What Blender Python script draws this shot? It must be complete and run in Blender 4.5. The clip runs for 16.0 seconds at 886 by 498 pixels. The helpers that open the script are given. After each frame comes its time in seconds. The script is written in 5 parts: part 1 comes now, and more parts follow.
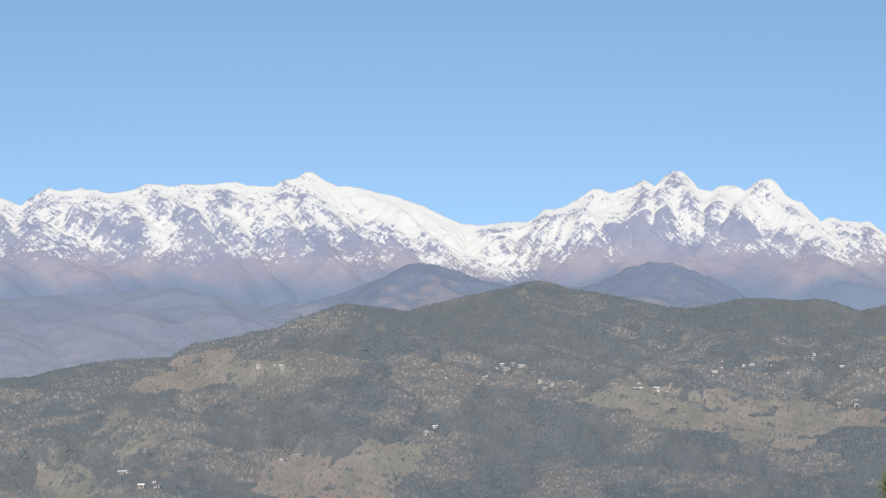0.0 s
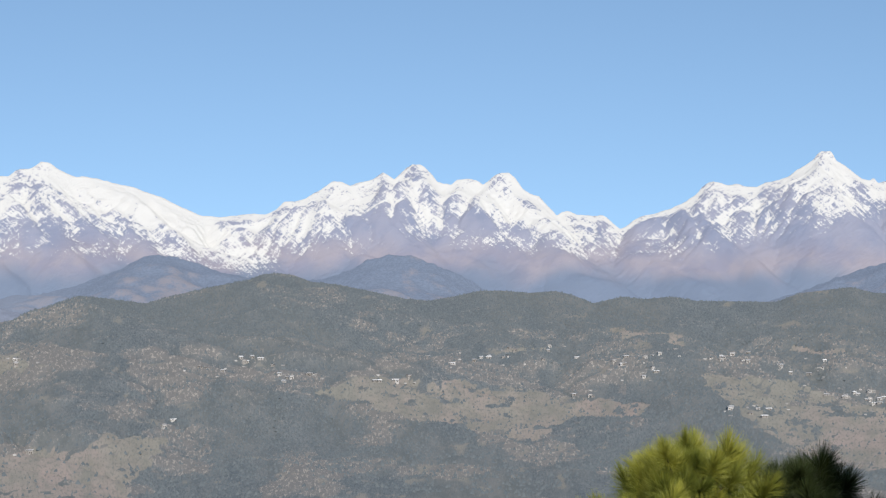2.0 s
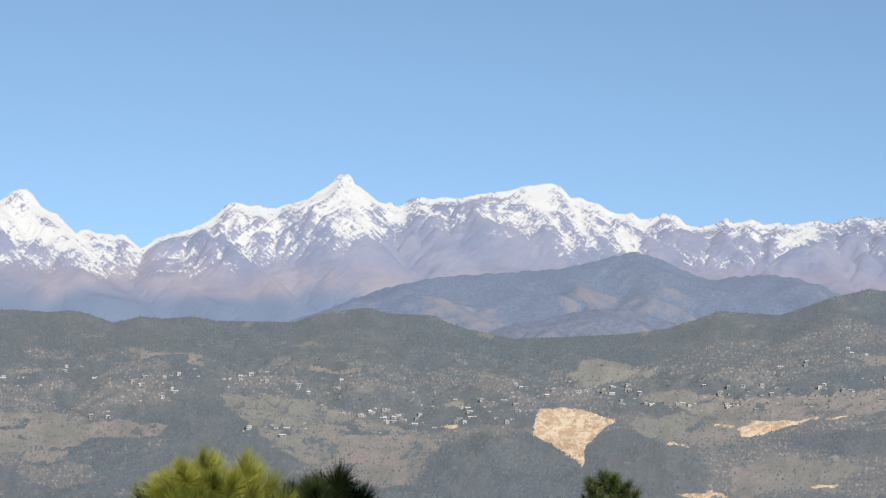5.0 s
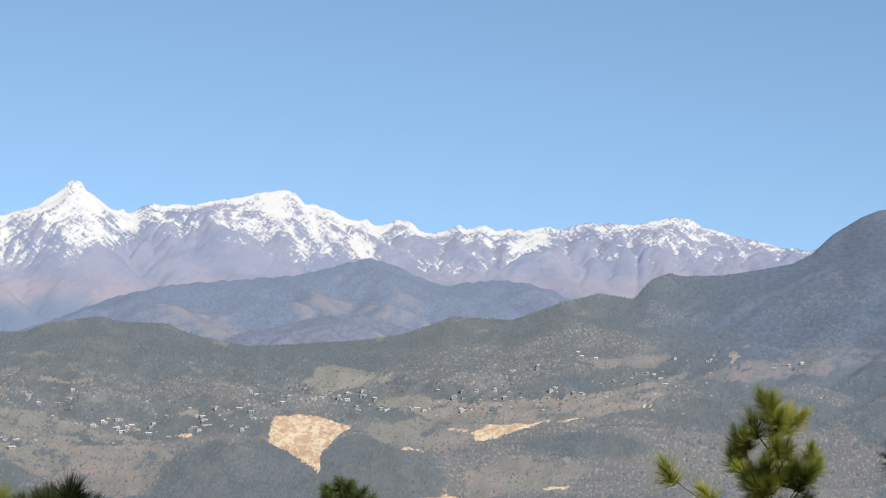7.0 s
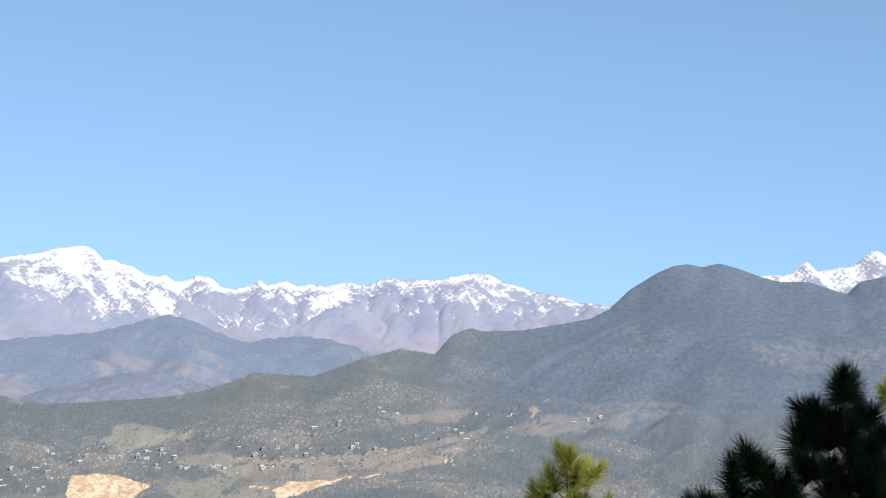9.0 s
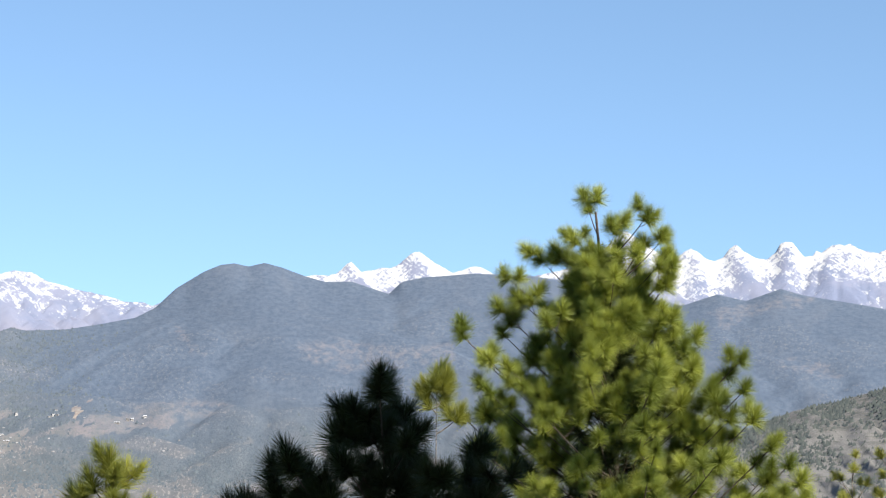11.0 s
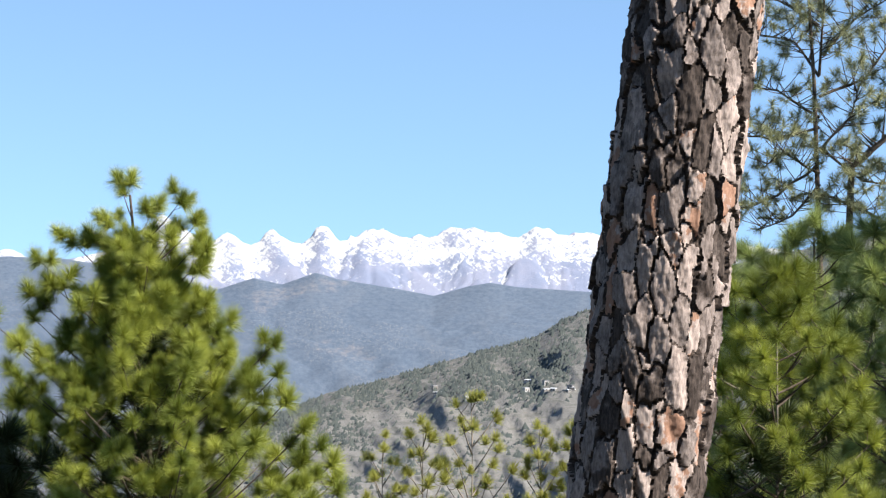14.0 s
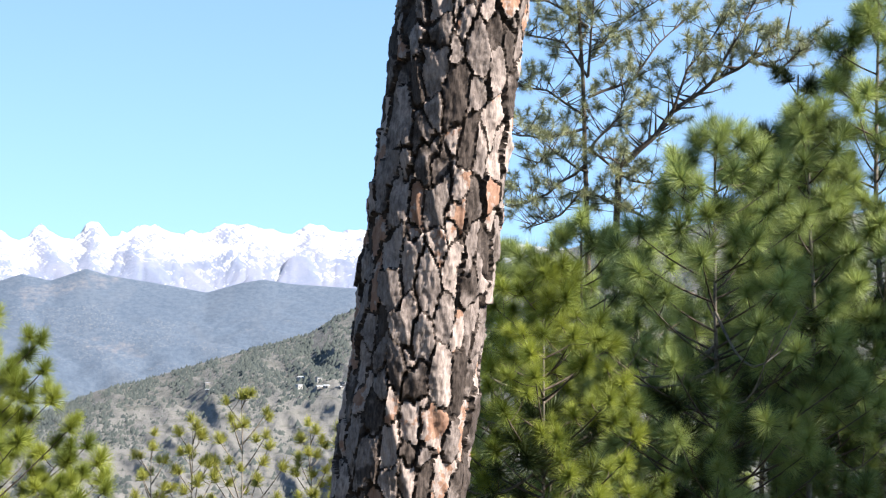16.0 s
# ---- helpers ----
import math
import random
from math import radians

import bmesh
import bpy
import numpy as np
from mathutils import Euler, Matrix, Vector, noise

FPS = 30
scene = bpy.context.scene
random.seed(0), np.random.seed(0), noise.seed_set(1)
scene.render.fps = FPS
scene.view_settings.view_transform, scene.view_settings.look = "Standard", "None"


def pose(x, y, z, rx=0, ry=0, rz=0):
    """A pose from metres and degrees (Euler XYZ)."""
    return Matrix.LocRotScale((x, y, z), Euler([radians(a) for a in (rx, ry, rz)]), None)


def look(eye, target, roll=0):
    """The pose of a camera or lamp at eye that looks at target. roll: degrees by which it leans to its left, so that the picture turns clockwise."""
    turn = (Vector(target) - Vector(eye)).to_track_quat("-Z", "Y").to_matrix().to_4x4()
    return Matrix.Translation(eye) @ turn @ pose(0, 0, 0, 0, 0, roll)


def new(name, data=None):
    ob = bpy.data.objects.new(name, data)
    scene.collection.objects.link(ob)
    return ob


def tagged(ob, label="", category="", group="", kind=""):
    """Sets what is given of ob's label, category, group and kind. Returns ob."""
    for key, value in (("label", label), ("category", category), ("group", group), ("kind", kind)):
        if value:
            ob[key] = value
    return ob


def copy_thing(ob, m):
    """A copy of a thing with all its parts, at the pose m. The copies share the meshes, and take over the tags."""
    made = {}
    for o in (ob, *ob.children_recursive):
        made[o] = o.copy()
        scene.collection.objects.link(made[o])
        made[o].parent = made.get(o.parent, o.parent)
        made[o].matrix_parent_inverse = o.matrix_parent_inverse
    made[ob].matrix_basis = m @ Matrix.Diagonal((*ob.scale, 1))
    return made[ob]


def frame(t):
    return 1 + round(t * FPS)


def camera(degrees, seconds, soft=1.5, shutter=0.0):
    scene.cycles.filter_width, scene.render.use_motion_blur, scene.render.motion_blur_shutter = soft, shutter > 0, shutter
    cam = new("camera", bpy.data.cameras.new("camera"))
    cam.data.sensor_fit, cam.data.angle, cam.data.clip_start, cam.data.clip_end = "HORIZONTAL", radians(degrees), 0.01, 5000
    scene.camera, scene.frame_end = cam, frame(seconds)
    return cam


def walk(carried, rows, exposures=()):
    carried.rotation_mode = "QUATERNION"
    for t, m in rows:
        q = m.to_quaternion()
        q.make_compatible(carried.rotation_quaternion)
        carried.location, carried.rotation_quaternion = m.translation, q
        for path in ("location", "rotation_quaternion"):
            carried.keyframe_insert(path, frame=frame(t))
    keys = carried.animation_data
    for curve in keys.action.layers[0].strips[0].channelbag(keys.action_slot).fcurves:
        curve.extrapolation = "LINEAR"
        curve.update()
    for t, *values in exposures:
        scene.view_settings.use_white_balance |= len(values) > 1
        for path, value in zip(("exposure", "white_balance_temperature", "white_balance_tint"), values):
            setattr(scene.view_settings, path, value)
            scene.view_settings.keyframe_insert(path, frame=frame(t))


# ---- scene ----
EYE = 1.6
cam = camera(25.6, 16.0, soft=1.25)

# seconds, step to the right in metres, yaw, pitch, roll in degrees
ROWS = [
    (0.0, 0.0, 0.0, 0.0, 0.0),
    (0.5, 0.0, -2.22, 0.33, 0.14),
    (1.0, 0.0, -3.88, 0.04, 0.22),
    (1.5, 0.0, -5.19, -0.31, -0.12),
    (2.0, 0.0, -7.63, -0.21, -0.23),
    (2.5, 0.0, -9.44, 0.02, -0.69),
    (3.0, 0.0, -11.42, 0.23, -0.8),
    (3.5, 0.0, -13.66, 0.68, -1.2),
    (4.0, 0.0, -15.71, 0.88, -1.21),
    (4.5, 0.0, -17.99, 0.77, -0.92),
    (5.0, 0.0, -21.65, 0.51, -0.86),
    (5.2, 0.0, -22.34, 0.44, -0.53),
    (7.3, 0.0, -30.63, 1.09, -0.56),
    (7.5, 0.0, -31.41, 1.29, -0.52),
    (8.0, 0.0, -33.02, 1.41, -0.61),
    (8.2, 0.0, -32.79, 1.93, -0.7),
    (10.3, 0.04, -44.17, 2.45, -0.15),
    (10.5, 0.04, -45.56, 2.45, -0.32),
    (11.0, 0.04, -48.53, 2.51, -0.25),
    (11.5, 0.04, -50.96, 2.21, -0.02),
    (12.0, 0.04, -53.77, 2.05, -0.59),
    (12.5, 0.041, -56.25, 2.03, -0.49),
    (13.0, 0.043, -58.1, 2.06, -0.24),
    (13.5, 0.05, -60.07, 2.0, 0.04),
    (14.0, 0.057, -62.08, 2.06, -0.04),
    (14.5, 0.063, -63.91, 2.02, 0.02),
    (15.0, 0.07, -65.76, 2.12, -0.05),
    (15.5, 0.076, -67.54, 1.98, 0.11),
    (16.0, 0.08, -68.73, 1.98, -0.1),
]
STEP = (0.6, -0.8)
walk(cam, [(t, pose(STEP[0] * r, STEP[1] * r, EYE, 90 + pitch, roll, yaw)) for t, r, yaw, pitch, roll in ROWS],
     exposures=[(0.0, 0.5), (5.2, 0.57), (8.2, 0.77), (10.3, 1.12), (13.0, 1.24), (14.0, 1.38), (15.0, 1.4), (15.5, 1.36), (16.0, 1.66)])

# ---- light ----
SUN_BEARING, SUN_HEIGHT = 179.0, 38.0
world = bpy.data.worlds.new("sky")
scene.world = world
world.use_nodes = True
wn, wl = world.node_tree.nodes, world.node_tree.links
sky = wn.new("ShaderNodeTexSky")
sky.sky_type = "NISHITA"
sky.sun_disc = False
sky.sun_elevation, sky.sun_rotation = radians(SUN_HEIGHT), radians(SUN_BEARING)
sky.altitude, sky.air_density, sky.dust_density, sky.ozone_density = 2000, 1.0, 0.2, 2.0
# clear mountain air: the deep blue reaches down to the skyline
lift = wn.new("ShaderNodeVectorMath")
lift.inputs[1].default_value = (0, 0, 0.20)
up = wn.new("ShaderNodeVectorMath")
up.operation = "NORMALIZE"
tint = wn.new("ShaderNodeMix")
tint.data_type, tint.blend_type = "RGBA", "MULTIPLY"
tint.inputs[0].default_value, tint.inputs[7].default_value = 1.0, (0.965, 1.0, 0.935, 1)
wl.new(wn.new("ShaderNodeTexCoord").outputs["Generated"], lift.inputs[0])
wl.new(lift.outputs[0], up.inputs[0])
wl.new(up.outputs[0], sky.inputs[0])
wl.new(sky.outputs[0], tint.inputs[6])
wl.new(tint.outputs[2], wn["Background"].inputs[0])
wn["Background"].inputs[1].default_value = 0.115


def toward(bearing, height):
    b, h = radians(bearing), radians(height)
    return Vector((math.sin(b) * math.cos(h), math.cos(b) * math.cos(h), math.sin(h)))


sun = new("sun", bpy.data.lights.new("sun", "SUN"))
sun.data.energy, sun.data.angle, sun.data.color = 5.0, radians(0.53), (1.0, 0.95, 0.87)
sun.matrix_world = look(toward(SUN_BEARING, SUN_HEIGHT) * 50, (0, 0, 0))


# ---- numeric helpers ----
def hashed(ix, iy, seed):
    h = (ix.astype(np.int64) * 374761393 + iy.astype(np.int64) * 668265263 + seed * 974634777) & 0x7FFFFFFF
    h = ((h ^ (h >> 13)) * 1274126177) & 0x7FFFFFFF
    h = h ^ (h >> 16)
    return (h & 0xFFFFFF) / float(0xFFFFFF)


def vnoise(x, y, seed=0):
    x, y = np.asarray(x, float), np.asarray(y, float)
    ix, iy = np.floor(x), np.floor(y)
    fx, fy = x - ix, y - iy
    fx, fy = fx * fx * (3 - 2 * fx), fy * fy * (3 - 2 * fy)
    a, b = hashed(ix, iy, seed), hashed(ix + 1, iy, seed)
    c, d = hashed(ix, iy + 1, seed), hashed(ix + 1, iy + 1, seed)
    return 2 * ((a + (b - a) * fx) * (1 - fy) + (c + (d - c) * fx) * fy) - 1


def fbm(x, y, octaves=5, seed=0, gain=0.5):
    total, amp = 0, 1.0
    for k in range(octaves):
        total = total + amp * vnoise(x * 2 ** k + 17.3 * k, y * 2 ** k - 9.1 * k, seed + k)
        amp *= gain
    return total


def ridged(x, y, octaves=5, seed=0, gain=0.5):
    total, amp = 0, 1.0
    for k in range(octaves):
        total = total + amp * (1 - 2 * np.abs(vnoise(x * 2 ** k + 5.7 * k, y * 2 ** k + 3.3 * k, seed + k)))
        amp *= gain
    return total


def smooth(a, b, x):
    t = np.clip((x - a) / (b - a), 0, 1)
    return t * t * (3 - 2 * t)


def mesh_of(name, verts, faces, attributes=None, shade=True):
    """A mesh from numpy arrays; faces: n x 3 or n x 4."""
    me = bpy.data.meshes.new(name)
    verts, faces = np.asarray(verts, np.float32), np.asarray(faces, np.int32)
    n, k = faces.shape
    me.vertices.add(len(verts))
    me.vertices.foreach_set("co", verts.ravel())
    me.loops.add(n * k)
    me.loops.foreach_set("vertex_index", faces.ravel())
    me.polygons.add(n)
    me.polygons.foreach_set("loop_start", np.arange(0, n * k, k, dtype=np.int32))
    me.update(calc_edges=True)
    if shade:
        me.polygons.foreach_set("use_smooth", np.ones(n, bool))
    for key, values in (attributes or {}).items():
        layer = me.attributes.new(key, "FLOAT", "POINT")
        layer.data.foreach_set("value", np.asarray(values, np.float32).ravel())
    return me


def grid_faces(rows, cols):
    i = np.arange((rows - 1) * (cols - 1))
    r, c = i // (cols - 1), i % (cols - 1)
    a = r * cols + c
    return np.stack([a, a + 1, a + cols + 1, a + cols], 1)


def place(bearing, height, distance, step=0.04):
    b = radians(bearing)
    return Vector((distance * math.sin(b) + STEP[0] * step, distance * math.cos(b) + STEP[1] * step, EYE + distance * math.tan(radians(height))))


# ---- materials ----
class Nodes:
    def __init__(self, name):
        self.material = bpy.data.materials.new(name)
        self.material.use_nodes = True
        self.tree = self.material.node_tree
        self.bsdf = self.tree.nodes["Principled BSDF"]
        self.out = self.tree.nodes["Material Output"]

    def add(self, kind, links=(), **settings):
        node = self.tree.nodes.new(kind)
        for key, value in settings.items():
            setattr(node, key, value)
        for socket, value in links:
            if isinstance(value, bpy.types.NodeSocket):
                self.tree.links.new(value, node.inputs[socket])
            else:
                node.inputs[socket].default_value = value
        return node

    def noise(self, scale, detail=6.0, rough=0.55, vector=None, distortion=0.0):
        links = [("Scale", scale), ("Detail", detail), ("Roughness", rough), ("Distortion", distortion)]
        if vector is not None:
            links.append(("Vector", vector))
        return self.add("ShaderNodeTexNoise", links).outputs[0]

    def math(self, operation, a, b=0.0):
        return self.add("ShaderNodeMath", [(0, a), (1, b)], operation=operation).outputs[0]

    def ramp(self, value, lo, hi):
        return self.add("ShaderNodeMapRange", [(0, value), (1, lo), (2, hi)], interpolation_type="SMOOTHSTEP").outputs[0]

    def mix(self, factor, a, b):
        node = self.add("ShaderNodeMix", data_type="RGBA")
        for socket, value in ((node.inputs[0], factor), (node.inputs[6], a), (node.inputs[7], b)):
            if isinstance(value, bpy.types.NodeSocket):
                self.tree.links.new(value, socket)
            elif isinstance(value, tuple):
                socket.default_value = (*value, 1)
            else:
                socket.default_value = value
        return node.outputs[2]

    def attribute(self, name):
        return self.add("ShaderNodeAttribute", attribute_name=name).outputs["Fac"]

    def position(self):
        return self.add("ShaderNodeNewGeometry").outputs["Position"]

    def soft_normal(self, weight):
        """A normal bent upwards, which flattens the shading as distance haze would."""
        normal = self.add("ShaderNodeNewGeometry").outputs["Normal"]
        both = self.add("ShaderNodeVectorMath", [(0, normal), (1, (0, -0.3 * weight, weight))]).outputs[0]
        return self.add("ShaderNodeVectorMath", [(0, both)], operation="NORMALIZE").outputs[0]

    def bump(self, height, strength, distance, weight=0.0):
        node = self.add("ShaderNodeBump", [("Height", height), ("Strength", strength), ("Distance", distance)])
        if weight:
            self.tree.links.new(self.soft_normal(weight), node.inputs["Normal"])
        self.tree.links.new(node.outputs[0], self.bsdf.inputs["Normal"])

    def finish(self, colour, rough=0.9, specular=0.2):
        if isinstance(colour, tuple):
            self.bsdf.inputs["Base Color"].default_value = (*colour, 1)
        else:
            self.tree.links.new(colour, self.bsdf.inputs["Base Color"])
        if isinstance(rough, bpy.types.NodeSocket):
            self.tree.links.new(rough, self.bsdf.inputs["Roughness"])
        else:
            self.bsdf.inputs["Roughness"].default_value = rough
        self.bsdf.inputs["Specular IOR Level"].default_value = specular
        return self.material


def snow_rock():
    n = Nodes("snow_and_rock")
    p = n.position()
    facing = n.add("ShaderNodeSeparateXYZ", [(0, n.add("ShaderNodeNewGeometry").outputs["Normal"])])
    face = n.add("ShaderNodeCombineXYZ", [(0, n.attribute("along")), (1, n.attribute("height"))]).outputs[0]

    def streaked(turn, long):
        return n.add("ShaderNodeMapping", [(0, face), (2, (0.0, 0.0, turn)), (3, (long, 1.0, 1.0))], vector_type="TEXTURE").outputs[0]

    slant, other, steep = streaked(0.62, 6.0), streaked(-0.70, 6.0), streaked(1.35, 4.0)
    fine, coarse = n.noise(0.15, 6, 0.72, p), n.noise(0.022, 5, 0.6, p)

    def lines(vector, scale, width):
        away = n.math("ABSOLUTE", n.math("SUBTRACT", n.noise(scale, 6, 0.6, vector, 0.8), 0.5))
        return n.math("SUBTRACT", 1.0, n.ramp(away, 0.0, width))

    ribs, gullies, ledges = lines(slant, 0.13, 0.08), lines(other, 0.145, 0.08), lines(steep, 0.11, 0.06)
    tongues = n.noise(0.035, 5, 0.6, other)
    value = n.attribute("cover")
    for part_of, weight in ((n.math("SUBTRACT", n.ramp(fine, 0.3, 0.7), 0.5), 0.85), (n.math("SUBTRACT", n.ramp(coarse, 0.3, 0.7), 0.5), 0.2), (n.math("SUBTRACT", n.ramp(tongues, 0.3, 0.7), 0.5), 0.3),
                            (ribs, -0.7), (gullies, 0.7), (n.math("MULTIPLY", gullies, ribs), 0.3), (ledges, -0.35), (facing.outputs[0], 0.15)):
        value = n.math("ADD", value, n.math("MULTIPLY", part_of, weight))
    snow = n.ramp(value, -0.06, 0.36)
    tone = n.noise(0.012, 7, 0.6, p)
    # rock tones with distance haze painted in, bluest towards the foot
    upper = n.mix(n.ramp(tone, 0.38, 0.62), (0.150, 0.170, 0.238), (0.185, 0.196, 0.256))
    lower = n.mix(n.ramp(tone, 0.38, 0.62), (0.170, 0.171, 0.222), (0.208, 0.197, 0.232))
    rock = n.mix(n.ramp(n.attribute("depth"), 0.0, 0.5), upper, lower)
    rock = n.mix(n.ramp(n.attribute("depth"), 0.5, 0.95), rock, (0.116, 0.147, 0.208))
    n.bump(n.math("ADD", fine, n.math("MULTIPLY", ribs, 0.5)), 0.35, 4.0, 0.9)
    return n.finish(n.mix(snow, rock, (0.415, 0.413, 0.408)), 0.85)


def ridge_ground(name, dark, light, lo, hi, scale=0.01):
    n = Nodes(name)
    p = n.position()
    patch, fine, grain = n.noise(scale, 8, 0.62, p), n.noise(scale * 6, 6, 0.68, p), n.noise(scale * 26, 4, 0.7, p)
    value = n.attribute("cover")
    for part_of, weight in ((patch, 2.4), (fine, 1.3), (grain, 0.9)):
        value = n.math("ADD", value, n.math("MULTIPLY", n.math("SUBTRACT", part_of, 0.5), weight))
    n.bump(n.math("ADD", fine, n.math("MULTIPLY", grain, 0.6)), 0.6, 0.05 / scale, 0.9)
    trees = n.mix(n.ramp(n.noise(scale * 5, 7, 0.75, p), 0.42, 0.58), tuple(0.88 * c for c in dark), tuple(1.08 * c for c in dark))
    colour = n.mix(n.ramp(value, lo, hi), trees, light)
    # the pale western end is mixed towards a painted haze blue
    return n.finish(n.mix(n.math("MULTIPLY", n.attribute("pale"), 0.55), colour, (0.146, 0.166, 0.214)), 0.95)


def hill_ground():
    n = Nodes("hill_ground")
    p = n.add("ShaderNodeCombineXYZ", [(0, n.attribute("along")), (1, n.attribute("rise"))]).outputs[0]
    big, mid, fine = n.noise(0.006, 6, 0.6, p), n.noise(0.035, 7, 0.65, p), n.noise(0.3, 5, 0.6, p)
    grass = n.mix(n.ramp(big, 0.4, 0.6), (0.165, 0.160, 0.142), (0.196, 0.166, 0.154))
    grass = n.mix(n.ramp(mid, 0.38, 0.66), grass, (0.134, 0.132, 0.120))
    grass = n.mix(n.math("MULTIPLY", n.ramp(fine, 0.50, 0.62), 0.75), grass, (0.112, 0.113, 0.106))
    # forest tones are greyed towards blue, with distance haze in the colour
    forest = n.mix(n.ramp(mid, 0.35, 0.65), (0.068, 0.082, 0.094), (0.095, 0.107, 0.116))
    upright = n.add("ShaderNodeMapping", [(0, p), (3, (1.0, 0.85, 1.0))]).outputs[0]
    bare = n.math("MULTIPLY", n.ramp(n.noise(0.25, 5, 0.75, upright), 0.53, 0.60), n.math("MAXIMUM", n.attribute("scrub"), 0.10))
    grain = n.noise(0.42, 4, 0.7, p)
    forest = n.mix(n.math("MULTIPLY", n.ramp(grain, 0.50, 0.38), 0.7), forest, (0.044, 0.055, 0.062))
    forest = n.mix(n.math("MULTIPLY", n.ramp(grain, 0.54, 0.66), 0.5), forest, (0.145, 0.150, 0.150))
    forest = n.mix(n.ramp(n.noise(0.004, 4, 0.6, p), 0.42, 0.58), forest, n.mix(n.ramp(mid, 0.35, 0.65), (0.075, 0.085, 0.089), (0.105, 0.110, 0.112)))
    forest = n.mix(n.math("MULTIPLY", n.ramp(n.attribute("scrub"), 0.35, 1.0), 0.55), forest, (0.138, 0.127, 0.121))
    forest = n.mix(n.math("MULTIPLY", bare, 0.85), forest, (0.235, 0.217, 0.198))
    value = n.math("ADD", n.attribute("field"), n.math("MULTIPLY", n.math("SUBTRACT", mid, 0.5), 1.2))
    colour = n.mix(n.ramp(value, 0.3, 0.6), forest, grass)
    cut = n.noise(0.075, 7, 0.72, n.add("ShaderNodeMapping", [(0, p), (2, (0, 0, 0.7)), (3, (1.0, 1.5, 1.0))]).outputs[0], 1.2)
    sand = n.mix(n.ramp(cut, 0.44, 0.56), (0.46, 0.375, 0.27), (0.33, 0.230, 0.145))
    sand = n.mix(n.math("MULTIPLY", n.ramp(n.noise(0.11, 6, 0.75, p), 0.54, 0.62), 0.8), sand, (0.27, 0.165, 0.105))
    colour = n.mix(n.ramp(n.math("ADD", n.attribute("sand"), n.math("MULTIPLY", n.math("SUBTRACT", mid, 0.5), 0.9)), 0.4, 0.6), colour, sand)
    # the far mountain's blue is distance haze painted over its woods
    haze_blue = n.mix(n.ramp(n.noise(0.13, 7, 0.74, p), 0.36, 0.64), (0.058, 0.079, 0.112), (0.086, 0.107, 0.140))
    # ribs and ravines drawn as paler and darker streaks of colour
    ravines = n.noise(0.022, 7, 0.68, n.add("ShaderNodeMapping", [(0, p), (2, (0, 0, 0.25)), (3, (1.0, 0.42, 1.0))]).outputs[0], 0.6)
    haze_blue = n.mix(n.math("MULTIPLY", n.ramp(ravines, 0.50, 0.68), 0.20), haze_blue, (0.128, 0.138, 0.158))
    haze_blue = n.mix(n.math("MULTIPLY", n.ramp(ravines, 0.48, 0.32), 0.25), haze_blue, (0.060, 0.080, 0.113))
    haze_blue = n.mix(n.ramp(n.math("ADD", n.math("MULTIPLY", n.attribute("field"), 0.22), n.noise(0.11, 6, 0.75, p)), 0.60, 1.0), haze_blue, (0.165, 0.152, 0.158))
    haze_blue = n.mix(n.math("MULTIPLY", bare, 0.5), haze_blue, (0.170, 0.166, 0.166))
    colour = n.mix(n.ramp(n.attribute("far"), 0.0, 1.0), colour, haze_blue)
    n.bump(n.math("ADD", mid, n.math("MULTIPLY", fine, 0.3)), 0.4, 4.0, 0.8)
    return n.finish(colour, 0.95)


def slope_ground():
    n = Nodes("slope_scrub")
    p = n.position()
    big, mid, fine = n.noise(0.012, 6, 0.6, p), n.noise(0.14, 7, 0.72, p), n.noise(0.9, 5, 0.65, p)
    scrub = n.mix(n.ramp(mid, 0.36, 0.64), (0.078, 0.079, 0.074), (0.140, 0.130, 0.120))
    grass = n.mix(n.ramp(fine, 0.35, 0.65), (0.120, 0.116, 0.106), (0.172, 0.160, 0.148))
    colour = n.mix(n.ramp(n.math("ADD", n.attribute("field"), n.math("MULTIPLY", n.math("SUBTRACT", big, 0.5), 1.6)), 0.35, 0.75), scrub, grass)
    colour = n.mix(n.math("MULTIPLY", n.ramp(mid, 0.58, 0.70), 0.7), colour, (0.175, 0.135, 0.105))
    level = n.add("ShaderNodeMapping", [(0, p), (3, (0.03, 0.03, 0.45))]).outputs[0]
    bands = n.noise(1.0, 6, 0.65, level)
    colour = n.mix(n.math("MULTIPLY", n.ramp(bands, 0.52, 0.62), 0.55), colour, (0.072, 0.070, 0.058))
    colour = n.mix(n.math("MULTIPLY", n.ramp(n.noise(0.5, 5, 0.75, p), 0.54, 0.64), 0.6), colour, (0.060, 0.062, 0.050))
    n.bump(n.math("ADD", mid, n.math("MULTIPLY", fine, 0.4)), 0.5, 1.2, 0.5)
    return n.finish(colour, 0.95)


def plain(name, dark, light, scale, rough=0.9, bump=0.0, depth=0.01, spread=0.0):
    n = Nodes(name)
    tex = n.add("ShaderNodeTexCoord").outputs["Object"]
    v = n.noise(scale, 6, 0.6, tex)
    if spread:
        r = n.add("ShaderNodeObjectInfo").outputs["Random"]
        v = n.math("ADD", v, n.math("MULTIPLY", n.math("SUBTRACT", r, 0.5), spread))
    if bump:
        n.bump(v, bump, depth)
    return n.finish(n.mix(n.ramp(v, 0.3, 0.7), dark, light), rough)


def island(name, dark, light, rough=0.9):
    n = Nodes(name)
    r = n.add("ShaderNodeNewGeometry").outputs["Random Per Island"]
    n.tree.links.new(n.soft_normal(1.0), n.bsdf.inputs["Normal"])
    return n.finish(n.mix(r, dark, light), rough)


